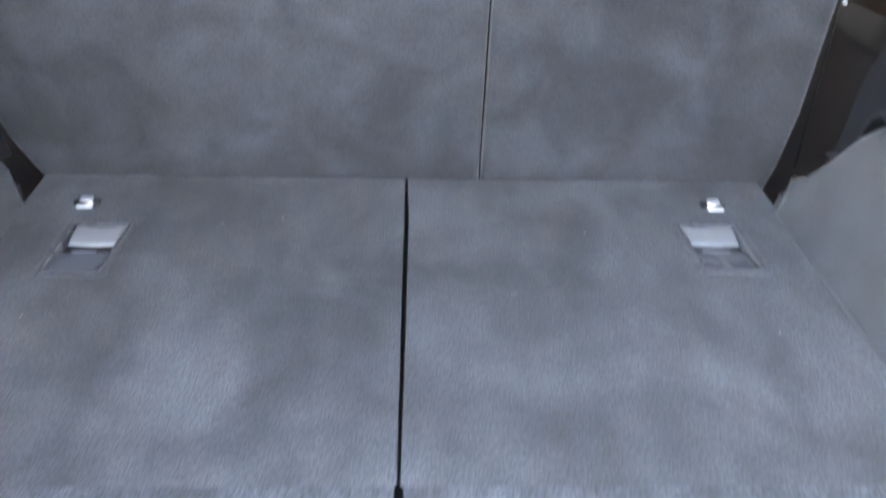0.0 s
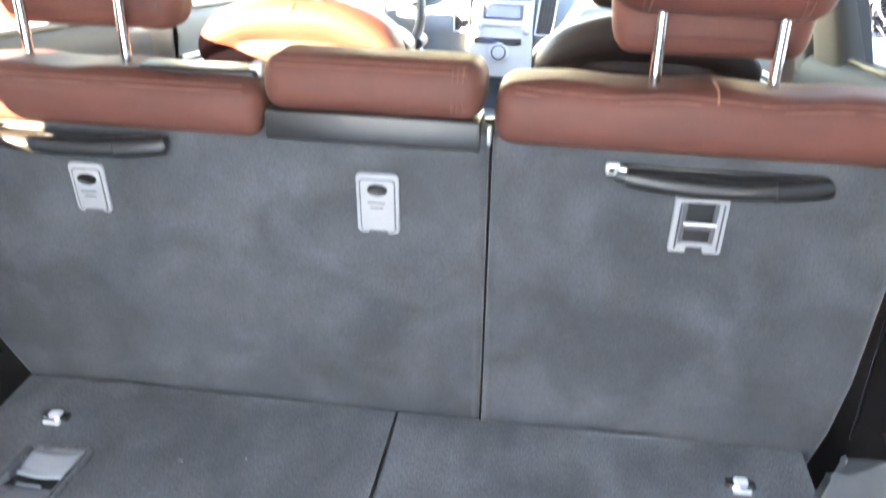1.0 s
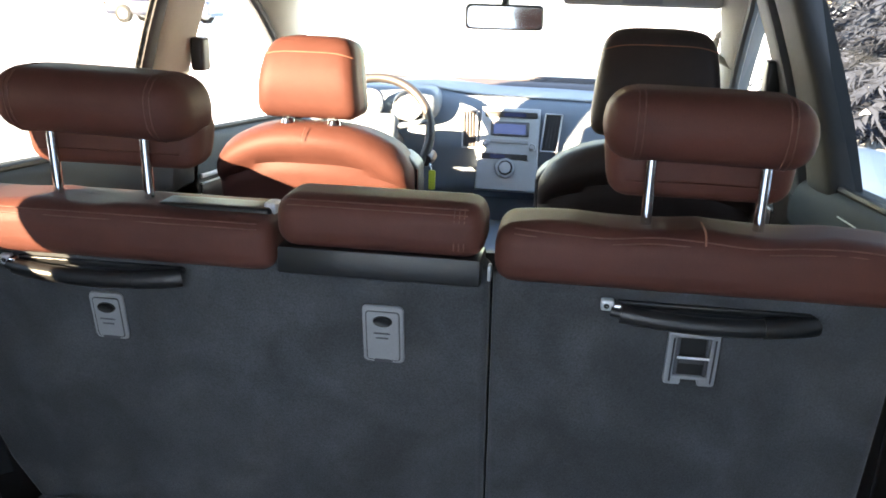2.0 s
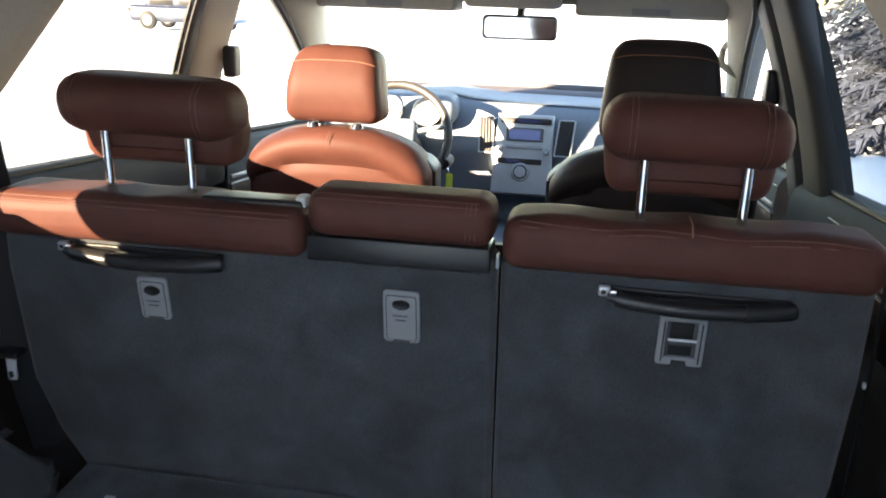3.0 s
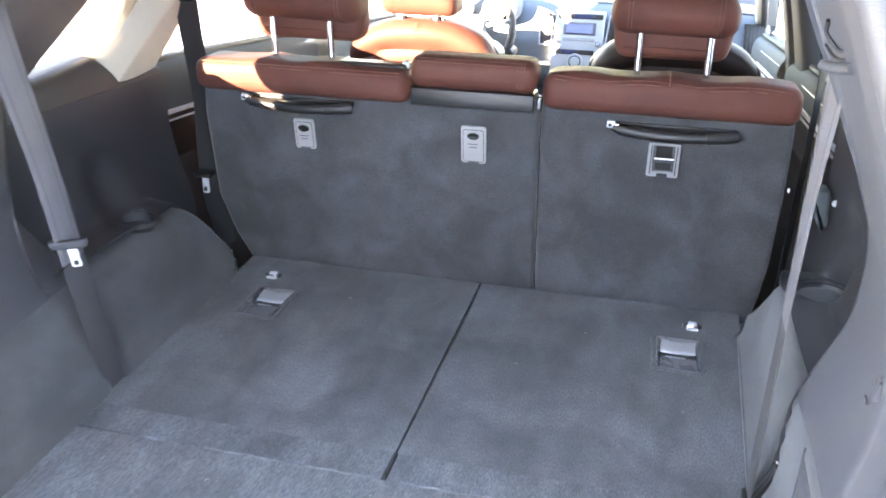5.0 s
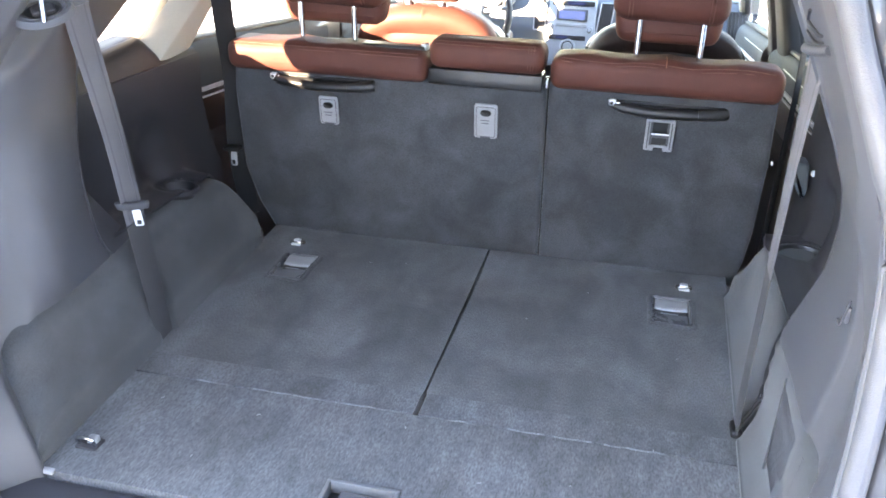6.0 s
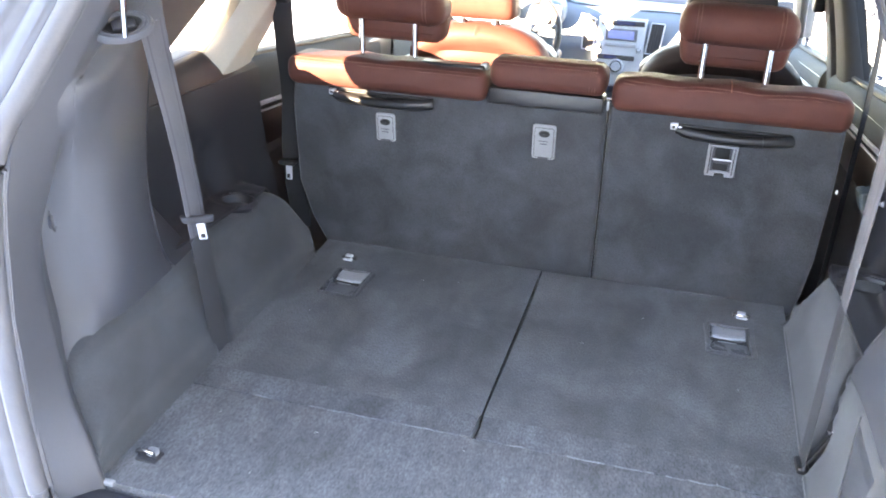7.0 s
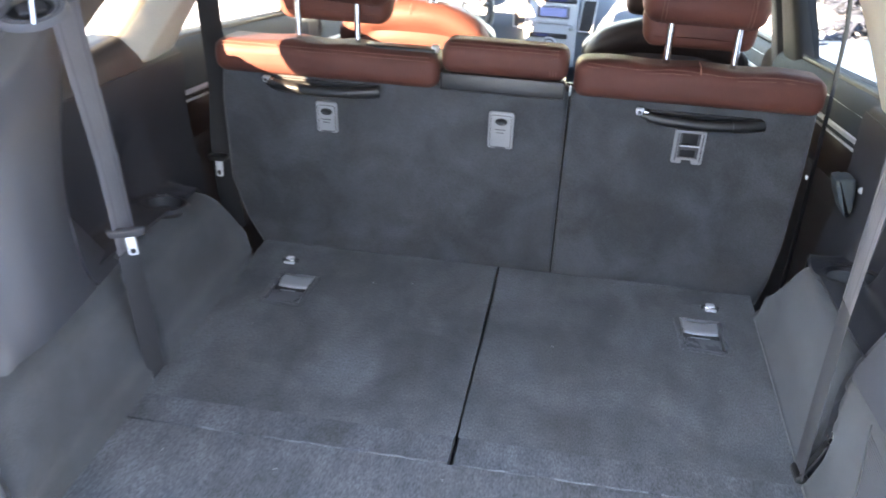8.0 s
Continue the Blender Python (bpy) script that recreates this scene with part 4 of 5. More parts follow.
part("armrest_hinge", box(-0.148, 0.107, -0.088, -0.02, 0.420, 0.456, 0.005), BLACK, wide, "black plastic armrest hinge strip")
part("front_pad", soft_box(-0.60, 0.085, 0.05, 0.16, -0.05, 0.46, 0.04, 6), LEATHER, wide)
part("seat_base", soft_box(-0.60, 0.10, 0.10, 0.62, -0.20, -0.04, 0.05, 5), LEATHER, wide)
part("gap_cover", box(0.085, 0.125, 0.030, 0.042, -0.03, 0.43, 0.0), BLACK, wide)
part("catch", box(0.1150, 0.1195, -0.088, -0.074, 0.430, 0.450, 0.0015), SILVER, wide, "small metal catch")
headrest(wide, -0.518, -0.262, 0.528, 0.660, -0.095, 0.030, (-0.460, -0.333), LEATHER, 0.487)
grab_handle(wide, -0.520, -0.278, 0.410)
tether_plate(wide, -0.418, -0.370, 0.301, 0.372)
tether_plate(wide, -0.044, 0.010, 0.302, 0.386)

# narrow section
narrow = thing("rear_seat", (0.36, 0.05, -0.02), "narrow second-row seat, brown leather with grey felt back", "car seat", "second-row seats")
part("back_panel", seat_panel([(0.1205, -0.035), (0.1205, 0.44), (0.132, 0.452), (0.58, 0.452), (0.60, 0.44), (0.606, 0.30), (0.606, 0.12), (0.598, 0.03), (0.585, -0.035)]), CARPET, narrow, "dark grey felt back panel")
part("upper_cushion", top_cushion(0.122, 0.604, 0.430, 0.503, -0.094, 0.02, (0.20, 0.365, 0.52)), LEATHER, narrow, "brown leather upper cushion")
part("stitching", tube([(0.145 + 0.435 * i / 8, -0.094, 0.4985 + 0.003 * math.cos(i * 1.9)) for i in range(9)], 0.0010, 5), SEAM, narrow)
part("stitching", tube([(0.145 + 0.435 * i / 8, -0.0955, 0.4915 + 0.003 * math.cos(i * 1.9)) for i in range(9)], 0.0010, 5), SEAM, narrow)
part("top_seam", tube([(0.362, -0.099, 0.496), (0.362, -0.087, 0.509), (0.362, -0.05, 0.511)], 0.0012, 5), THREAD, narrow)
part("front_pad", soft_box(0.14, 0.58, 0.05, 0.16, -0.05, 0.46, 0.04, 6), LEATHER, narrow)
part("seat_base", soft_box(0.13, 0.58, 0.10, 0.62, -0.20, -0.04, 0.05, 5), LEATHER, narrow)
headrest(narrow, 0.240, 0.476, 0.530, 0.668, -0.095, 0.030, (0.298, 0.428), LEATHER, 0.494)
grab_handle(narrow, 0.260, 0.496, 0.412)
fr = bmesh.new()
M = LEAN @ Matrix.Translation((0, -0.009, 0.005))
for o in (rounded(0.337, 0.3475, 0.306, 0.380, 0.004), rounded(0.3885, 0.399, 0.306, 0.380, 0.004), rounded(0.342, 0.394, 0.374, 0.380, 0.0025), rounded(0.346, 0.390, 0.314, 0.3185, 0.002), rounded(0.342, 0.358, 0.306, 0.3165, 0.003), rounded(0.378, 0.394, 0.306, 0.3165, 0.003)):
    slab(o, 0.010, 0.002, M, fr)
part("latch_frame", fr, PLATE, narrow, "pale grey plastic latch frame")
for x in (0.3435, 0.3925):
    part("frame_groove", slab(rounded(x - 0.001, x + 0.001, 0.314, 0.376, 0.0008), 0.001, 0, LEAN @ Matrix.Translation((0, -0.0138, 0.005))), TRIM_DARK, narrow)
for x in (0.3500, 0.3860):
    part("inner_rail", slab(rounded(x - 0.0025, x + 0.0025, 0.316, 0.376, 0.001), 0.008, 0.001, LEAN @ Matrix.Translation((0, -0.006, 0.005))), TRIM, narrow)
part("latch_pocket", slab(rounded(0.341, 0.395, 0.307, 0.377, 0.004), 0.004, 0, LEAN @ Matrix.Translation((0, -0.003, 0.005))), BLACK, narrow)
part("latch_tongue", slab(rounded(0.353, 0.383, 0.336, 0.346, 0.002), 0.004, 0.001, LEAN @ Matrix.Translation((0, -0.006, 0.005))), TRIM, narrow)
part("latch_bar", tube([lean(0.350, 0.352, 0.010), lean(0.388, 0.352, 0.010)], 0.0018, 8, curve=False), STEEL, narrow, "bright steel latch bar")

# ---- front seats ----
def front_seat(cx, y, label, zh, half, leather):
    """A bucket seat: arched back with a fold across it, black side panels, tapering headrest on two short posts."""
    t = thing("front_seat", (cx, y, -0.40), label, "car seat", "front seats")

    def arch(v):
        e = abs(v.x - cx) / 0.245
        u = max(0.0, min(1.0, (v.z + 0.10) / 0.55))
        v.z -= 0.085 * e ** 2.8 * u ** 3
        v.y += 0.03 * e ** 2 - 0.05 * u
        return v

    def bend(v):
        rear = max(0.0, min(1.0, (y + 0.05 - v.y) / 0.06))
        e = (v.x - cx) / 0.245
        fold = 0.375 - 0.035 * e * e
        d = (v.z - fold) / 0.014
        v.y += rear * (0.012 * math.exp(-d * d) - 0.014 * math.sin(math.pi * max(0.0, min(1.0, (v.z - fold) / 0.10))) + 0.012 * max(0.0, min(1.0, (fold - v.z) / 0.08)))
        return arch(v)
    back = part("backrest", soft_box(cx - 0.238, cx + 0.238, y - 0.04, y + 0.10, -0.15, 0.462, 0.045, 34, bend), leather, t, "smooth leather backrest with a fold across")
    for side in (-1, 1):
        a, b = sorted((cx + side * 0.205, cx + side * 0.246))
        panel_side = part("side_panel", soft_box(a, b, y + 0.012, y + 0.112, -0.15, 0.452, 0.018, 14, arch), LEATHER_DARK, t, "black leather side panel")
        part("piping", tube([arch(Vector((cx + side * 0.243, y + 0.016, -0.10 + 0.535 * i / 10))) for i in range(11)], 0.0028, 6), SEAM if cx < 0 else SEAL, panel_side)
    part("seat_base", soft_box(cx - 0.25, cx + 0.25, y + 0.05, y + 0.58, -0.22, -0.05, 0.05, 5), leather, t)
    part("plinth", box(cx - 0.2, cx + 0.2, y + 0.05, y + 0.5, -0.40, -0.2, 0.01), BLACK, t)

    def taper(v):
        u = (v.z - 0.478) / (zh - 0.478)
        v.x = cx + (v.x - cx) * (1.0 - 0.13 * u * u - 0.03 * u)
        v.y += -0.018 * math.sin(math.pi * u) + 0.03 * u * u
        v.z -= 0.034 * (abs(v.x - cx) / half) ** 4 * u * u * u
        return v
    head = part("headrest", soft_box(cx - half, cx + half, y - 0.08, y + 0.02, 0.473, zh, 0.030, 14, taper), leather, t, "tapering leather headrest cushion")
    part("headrest_front", soft_box(cx - half + 0.0005, cx + half - 0.0005, y - 0.022, y + 0.055, 0.474, zh - 0.006, 0.026, 12, taper), LEATHER_DARK, t, "black leather front half of the headrest")
    zs = zh - 0.032
    part("stitching", tube([taper(Vector((cx + (half - 0.002) * (0.2 * i - 1), y - 0.0805 + (0.006 if i in (0, 10) else 0.0), zs))) for i in range(11)], 0.0012, 6), THREAD, head)
    part("back_seam", tube([(cx, y - 0.092, 0.458), (cx - 0.002, y - 0.104, 0.444), (cx - 0.004, y - 0.108, 0.430)], 0.0012, 5), SEAM, back)
    for px in (cx - 0.055, cx + 0.055):
        part("post", tube([(px, y - 0.04, 0.42), (px, y - 0.03, 0.50)], 0.006, 10, curve=False), CHROME, t, "chrome post")
        part("post_collar", lathe([(0.0005, 0.006), (0.012, 0.006), (0.016, -0.004)], 14, pose(px, y - 0.045, 0.464)), CHROME, t)
    return t


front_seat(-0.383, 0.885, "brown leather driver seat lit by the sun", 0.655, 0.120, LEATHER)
# shade painted here: a darker copy of the driver seat's leather
front_seat(0.384, 0.86, "brown leather passenger seat, its shade put into darker leather", 0.700, 0.134, LEATHER_SHADED)

# ---- dashboard ----
dash = thing("dashboard", (0, 2.0, 0.1), "dark grey dashboard with silver centre stack", "dashboard")


def dash_bend(v):
    if v.z > 0.3:
        v.y += 0.10 * (v.z - 0.3) / 0.18 if v.y < 2.0 else 0
    v.z += -0.02 * (v.x / 0.7) ** 2 + (0.035 * math.exp(-((v.x + 0.36) / 0.16) ** 2) if v.z > 0.35 else 0)
    return v


part("dash_body", soft_box(-0.77, 0.77, 1.90, 2.42, 0.10, 0.455, 0.05, 14, dash_bend), DASH, dash, "dark padded dash body")
part("knee_panel", box(-0.70, 0.70, 1.98, 2.3, -0.40, 0.15, 0.02), DASH, dash)


def on_dash(name, outline, out, depth, material, label="", r=0.003, under=None):
    m = Matrix.Translation((0, 1.850 - out, 0.15)) @ Matrix.Rotation(radians(-16), 4, "X") @ Matrix.Translation((0, 0, -0.15))
    return part(name, slab(outline, depth, r, m), material, under or dash, label)


stack = on_dash("centre_console", [(-0.100, 0.150), (0.116, 0.150), (0.113, 0.440), (-0.091, 0.440)], 0.012, 0.06, SILVER, "silver plastic centre stack", 0.006)
on_dash("top_display", rounded(-0.078, 0.104, 0.406, 0.427, 0.004), 0.016, 0.01, BLACK, "", 0.002, stack)
on_dash("clock_display", rounded(-0.012, 0.064, 0.410, 0.423, 0.002), 0.018, 0.01, LCD_DIM, "dim blue clock", 0, stack)
on_dash("radio_surround", rounded(-0.056, 0.078, 0.342, 0.392, 0.004), 0.016, 0.01, TRIM, "", 0.002, stack)
on_dash("radio_display", rounded(-0.045, 0.066, 0.349, 0.384, 0.003), 0.018, 0.01, LCD, "blue lit radio display", 0, stack)
on_dash("button_row", rounded(-0.055, 0.078, 0.316, 0.330, 0.003), 0.016, 0.01, PLATE, "", 0.002, stack)
on_dash("climate_display", rounded(-0.085, 0.078, 0.260, 0.280, 0.003), 0.016, 0.01, BLACK, "", 0.002, stack)
on_dash("climate_readout", rounded(-0.052, 0.000, 0.264, 0.277, 0.002), 0.018, 0.01, LCD_DIM, "dim blue climate display", 0, stack)
for kx, kz, kr in ((0.004, 0.226, 0.034), (-0.073, 0.308, 0.013), (0.092, 0.302, 0.013)):
    m = Matrix.Translation((0, 1.850, 0.15)) @ Matrix.Rotation(radians(-16), 4, "X") @ Matrix.Translation((kx, -0.012, kz - 0.15)) @ Matrix.Rotation(radians(90), 4, "X")
    knob = part("dial", lathe([(0.0005, 0.020), (kr * 0.55, 0.020), (kr * 0.6, 0.014), (kr * 0.9, 0.013), (kr, 0.006), (kr, -0.01)], 28, m), SILVER, stack, "silver turning dial")
    part("dial_ring", lathe([(kr * 0.60, 0.0150), (kr * 0.64, 0.0165), (kr * 0.72, 0.0160), (kr * 0.74, 0.0140)], 28, m), BLACK, knob)
for vx0, vx1, tip in ((-0.155, -0.104, 0.5), (0.126, 0.183, -1)):
    lean_x = 0.006 * tip
    vent = on_dash("air_vent", [(vx0 + lean_x, 0.295), (vx1 + lean_x, 0.295), (vx1 - lean_x, 0.424), (vx0 - lean_x, 0.424)], 0.008, 0.04, BLACK, "tall air vent with upright slats", 0.004)
    w = vx1 - vx0
    for i in range(5):
        x = vx0 + w * (i + 0.5) / 5
        on_dash("slat", [(x - 0.0022 + lean_x, 0.302), (x + 0.0022 + lean_x, 0.302), (x + 0.0022 - lean_x, 0.418), (x - 0.0022 - lean_x, 0.418)], 0.013, 0.01, TRIM_DARK, "", 0, vent)
    rim = bmesh.new()
    m = Matrix.Translation((0, 1.850 - 0.014, 0.15)) @ Matrix.Rotation(radians(-16), 4, "X") @ Matrix.Translation((0, 0, -0.15))
    for a, b in (((vx0 + lean_x, 0.295), (vx1 + lean_x, 0.295)), ((vx0 - lean_x, 0.424), (vx1 - lean_x, 0.424)), ((vx0 + lean_x, 0.295), (vx0 - lean_x, 0.424)), ((vx1 + lean_x, 0.295), (vx1 - lean_x, 0.424))):
        tube([m @ Vector((a[0], 0, a[1])), m @ Vector((b[0], 0, b[1]))], 0.003, 6, rim, curve=False)
    part("vent_rim", rim, SILVER, vent)
# outer vent by the passenger door
vent = on_dash("air_vent", [(0.668, 0.300), (0.748, 0.300), (0.742, 0.420), (0.660, 0.420)], 0.008, 0.04, BLACK, "air vent with slats", 0.004)
for i in range(5):
    x = 0.678 + 0.014 * i
    on_dash("slat", [(x, 0.306), (x + 0.005, 0.306), (x + 0.001, 0.414), (x - 0.004, 0.414)], 0.013, 0.01, TRIM_DARK, "", 0, vent)
# instrument hood
hood = part("instrument_hood", soft_box(-0.58, -0.24, 1.84, 2.05, 0.37, 0.485, 0.05, 6), DASH, dash)
for cx in (-0.48, -0.34):
    part("gauge", lathe([(0.0005, 0.0), (0.045, 0.0), (0.050, 0.006), (0.054, 0.0)], 24, pose(cx, 1.838, 0.43, 90)), SILVER, hood, "round silver gauge")
part("console", soft_box(-0.10, 0.15, 1.0, 1.95, -0.40, 0.02, 0.03, 6), DASH, dash, "dark centre console")

dash.location.z -= 0.05

wheel = thing("steering_wheel", (-0.408, 1.66, 0.32), "dark leather steering wheel with four spokes", "steering wheel")
WM = Matrix.Translation((-0.408, 1.62, 0.318)) @ Matrix.Rotation(radians(66), 4, "X")
ringp = [WM @ Vector((0.182 * math.cos(a), 0.182 * math.sin(a), 0)) for a in (2 * math.pi * i / 48 for i in range(49))]
part("rim", tube(ringp, 0.0155, 10, curve=False), LEATHER_DARK, wheel)
part("hub", soft_box(-0.075, 0.075, -0.065, 0.06, -0.03, 0.035, 0.025, 4, lambda v: WM @ v), DASH, wheel)
for sx in (-1, 1):
    for ya, yb in ((0.02, 0.045), (-0.05, -0.115)):
        part("spoke", tube([WM @ Vector((sx * 0.06, ya, 0.0)), WM @ Vector((sx * (0.172 if ya > 0 else 0.14), yb, 0.0))], 0.016, 8, flat=0.6, curve=False), SILVER if ya < 0 else DASH, wheel)
part("column", tube([(-0.408, 1.66, 0.300), (-0.408, 1.95, 0.22)], 0.045, 12, curve=False), BLACK, wheel)

key = thing("key_tag", (-0.209, 1.585, 0.16), "yellow-green key tag hanging from the ignition", "key tag")
part("tag", slab(rounded(-0.220, -0.198, 0.15, 0.215, 0.006), 0.006, 0.002, Matrix.Translation((0, 1.565, 0))), mat("yellow_plastic", (0.45, 0.50, 0.05), 0.4, var=0.1, fine=300), key)
part("key_ring", tube([(-0.209, 1.568, 0.212), (-0.216, 1.575, 0.228), (-0.230, 1.60, 0.240)], 0.003, 8), CHROME, key)
part("ignition", lathe([(0.0005, 0.03), (0.018, 0.03), (0.022, 0.02), (0.022, -0.06)], 16, pose(-0.232, 1.61, 0.242, 90, 0, 0)), BLACK, key)

# ---- mirror, visors ----
mirror = thing("rearview_mirror", (0.008, 1.42, 0.76), "black framed rear-view mirror under the roof console", "mirror")
MM = Matrix.Translation((0.008, 1.42, 0.695)) @ Matrix.Rotation(radians(1.0), 4, "X") @ Matrix.Rotation(radians(6), 4, "Z")
part("housing", soft_box(-0.112, 0.112, 0.0, 0.035, -0.036, 0.036, 0.016, 5, lambda v: MM @ v), BLACK, mirror)
MIRROR = mat("mirror_silver", (0.85, 0.87, 0.88), 0.03, 1.0, var=0.0, grain=0.0, bump=0.0)
part("mirror_glass", slab(rounded(-0.104, 0.104, -0.029, 0.029, 0.014), 0.002, 0.0, MM @ Matrix.Translation((0, -0.002, 0))), MIRROR, mirror)
part("stem", tube([MM @ Vector((0, 0.03, 0.01)), (0.008, 1.48, 0.79), (0.008, 1.50, 0.86)], 0.012, 8), BLACK, mirror)
tagged(part("roof_console", soft_box(-0.13, 0.13, 1.18, 1.46, 0.752, 0.87, 0.02, 4), HEADLINER), "pale roof console with reading lamps", "roof console")
tagged(part("header", soft_box(-0.57, 0.57, 1.36, 1.46, 0.765, 0.885, 0.02, 5), HEADLINER), "pale trim over the windscreen", "trim", kind="structure")
for cx, y in ((-0.36, 1.38), (0.37, 1.38)):
    v = thing("sun_visor", (cx, y, 0.78), "pale folded sun visor with a warning label", "sun visor", "sun visors")
    part("visor", soft_box(cx - 0.20, cx + 0.20, y - 0.14, y + 0.03, 0.738, 0.800, 0.012, 5), HEADLINER, v)
    part("warning_label", box(cx - 0.05, cx + 0.05, y - 0.143, y - 0.1385, 0.745, 0.763, 0.0), PLATE, v, "pale printed warning label")


# ---- seat belts ----
def belt(label, pts, width, side, material, group=""):
    t = thing("seat_belt", pts[-1], label, "seat belt", group)
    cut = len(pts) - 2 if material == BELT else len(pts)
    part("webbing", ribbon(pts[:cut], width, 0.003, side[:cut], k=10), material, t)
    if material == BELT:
        # same webbing; the darker lower run is put into its colour
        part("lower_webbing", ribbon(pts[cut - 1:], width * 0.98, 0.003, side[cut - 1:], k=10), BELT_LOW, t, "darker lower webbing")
        for off in (-0.30, 0.30):
            part("stripe", ribbon(pts[:cut], width * 0.08, 0.0034, side[:cut], k=10, off=off * width), BELT_STRIPE, t, "darker woven stripe")
    return t


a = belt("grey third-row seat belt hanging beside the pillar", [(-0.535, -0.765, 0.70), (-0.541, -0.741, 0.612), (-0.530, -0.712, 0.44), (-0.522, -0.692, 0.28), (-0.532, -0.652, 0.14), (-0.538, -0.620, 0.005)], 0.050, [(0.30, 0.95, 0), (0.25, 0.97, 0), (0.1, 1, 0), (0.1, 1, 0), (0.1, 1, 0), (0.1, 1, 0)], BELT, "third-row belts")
BX, BZ = Vector((0.85, 0.53, 0)).normalized(), Vector((-0.03, -0.18, 0.98)).normalized()
BY = BZ.cross(BX)
BM = Matrix.Translation((-0.514, -0.706, 0.311)) @ Matrix((BX, BY, BZ)).transposed().to_4x4() @ Matrix.Scale(0.76, 4)
part("belt_stop", soft_box(-0.036, 0.036, -0.009, 0.007, -0.008, 0.012, 0.006, 4, lambda v: BM @ Vector((v.x * (1 + 6 * v.z), v.y, v.z + 0.10 * abs(v.x)))), TRIM_DARK, a, "dark plastic belt stop")
part("tongue", slab(rounded(-0.005, 0.014, -0.046, -0.004, 0.004), 0.003, 0.001, BM @ Matrix.Translation((0, -0.010, 0))), WHITE, a, "bright steel buckle tongue")
part("tongue_slot", slab(rounded(0.0, 0.010, -0.041, -0.030, 0.002), 0.001, 0.0, BM @ Matrix.Translation((0, -0.0112, 0))), BLACK, a)
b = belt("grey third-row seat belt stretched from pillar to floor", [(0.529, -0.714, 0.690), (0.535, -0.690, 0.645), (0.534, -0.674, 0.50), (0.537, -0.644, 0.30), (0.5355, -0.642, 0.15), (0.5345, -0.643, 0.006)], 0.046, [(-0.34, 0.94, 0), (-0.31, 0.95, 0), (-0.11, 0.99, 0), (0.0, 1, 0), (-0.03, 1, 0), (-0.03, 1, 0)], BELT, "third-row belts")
GM = Matrix.Translation((-0.528, -0.772, 0.668)) @ Matrix.Rotation(radians(58), 4, "Z") @ Matrix.Rotation(radians(-18), 4, "X") @ Matrix.Scale(0.70, 4)
cover = part("belt_guide", slab([(-u, v) for u, v in smooth_outline([(-0.030, -0.012), (-0.012, -0.020), (0.012, -0.020), (0.030, -0.010), (0.034, 0.010), (0.020, 0.026), (0.012, 0.050), (-0.006, 0.075), (-0.028, 0.060), (-0.034, 0.020)])][::-1], 0.014, 0.005, GM), TRIM, a, "moulded grey belt guide cover")
part("guide_edge", tube([GM @ Vector((-u, -0.0078, v)) for u, v in ((0.030, 0.004), (0.018, 0.016), (0.008, 0.034), (-0.006, 0.052), (-0.018, 0.056))], 0.0022, 6), TRIM_DARK, cover)
# the other belt leaves the trim under a curled lip
lip = part("belt_guide", tube([(0.513, -0.704, 0.653), (0.520, -0.716, 0.652), (0.528, -0.733, 0.654), (0.534, -0.756, 0.659)], 0.0065, 10), TRIM, b, "curled grey lip over the belt")
part("guide_edge", tube([(0.506, -0.727, 0.704), (0.508, -0.716, 0.690), (0.515, -0.727, 0.680), (0.521, -0.738, 0.674), (0.529, -0.744, 0.676)], 0.0024, 6), TRIM_DARK, lip)
part("guide_edge", tube([(0.510, -0.712, 0.676), (0.517, -0.724, 0.667), (0.524, -0.734, 0.664), (0.531, -0.745, 0.667)], 0.0018, 6), TRIM_DARK, lip)
part("floor_anchor", soft_box(0.526, 0.545, -0.664, -0.622, -0.004, 0.012, 0.006, 3), BLACK, b)
c = belt("black second-row seat belt hanging beside the seat", [(-0.655, -0.055, 0.612), (-0.656, -0.045, 0.53), (-0.652, -0.025, 0.38), (-0.652, -0.028, 0.20), (-0.640, 0.0, 0.02)], 0.046, [(0.85, 0.5, 0)] * 5, BELT_BLACK, "second-row belts")
part("belt_guide", soft_box(-0.684, -0.632, -0.070, -0.050, 0.598, 0.622, 0.008, 3), BLACK, c, "black belt guide loop")
part("tongue", slab(rounded(-0.656, -0.640, 0.168, 0.206, 0.004), 0.004, 0.001, Matrix.Translation((0, -0.058, 0))), WHITE, c, "bright steel buckle tongue")
part("tongue_slot", slab(rounded(-0.652, -0.644, 0.173, 0.184, 0.002), 0.001, 0.0, Matrix.Translation((0, -0.0605, 0))), BLACK, c)
part("tongue_stop", soft_box(-0.676, -0.634, -0.062, -0.030, 0.204, 0.216, 0.005, 3), BLACK, c)
d = belt("black second-row seat belt hanging beside the seat", [(0.642, 0.06, 0.66), (0.648, 0.05, 0.585), (0.650, 0.05, 0.50), (0.648, 0.04, 0.41), (0.640, 0.02, 0.20), (0.635, 0.02, 0.02)], 0.038, [(0.45, 0.89, 0)] * 6, BELT_BLACK, "second-row belts")

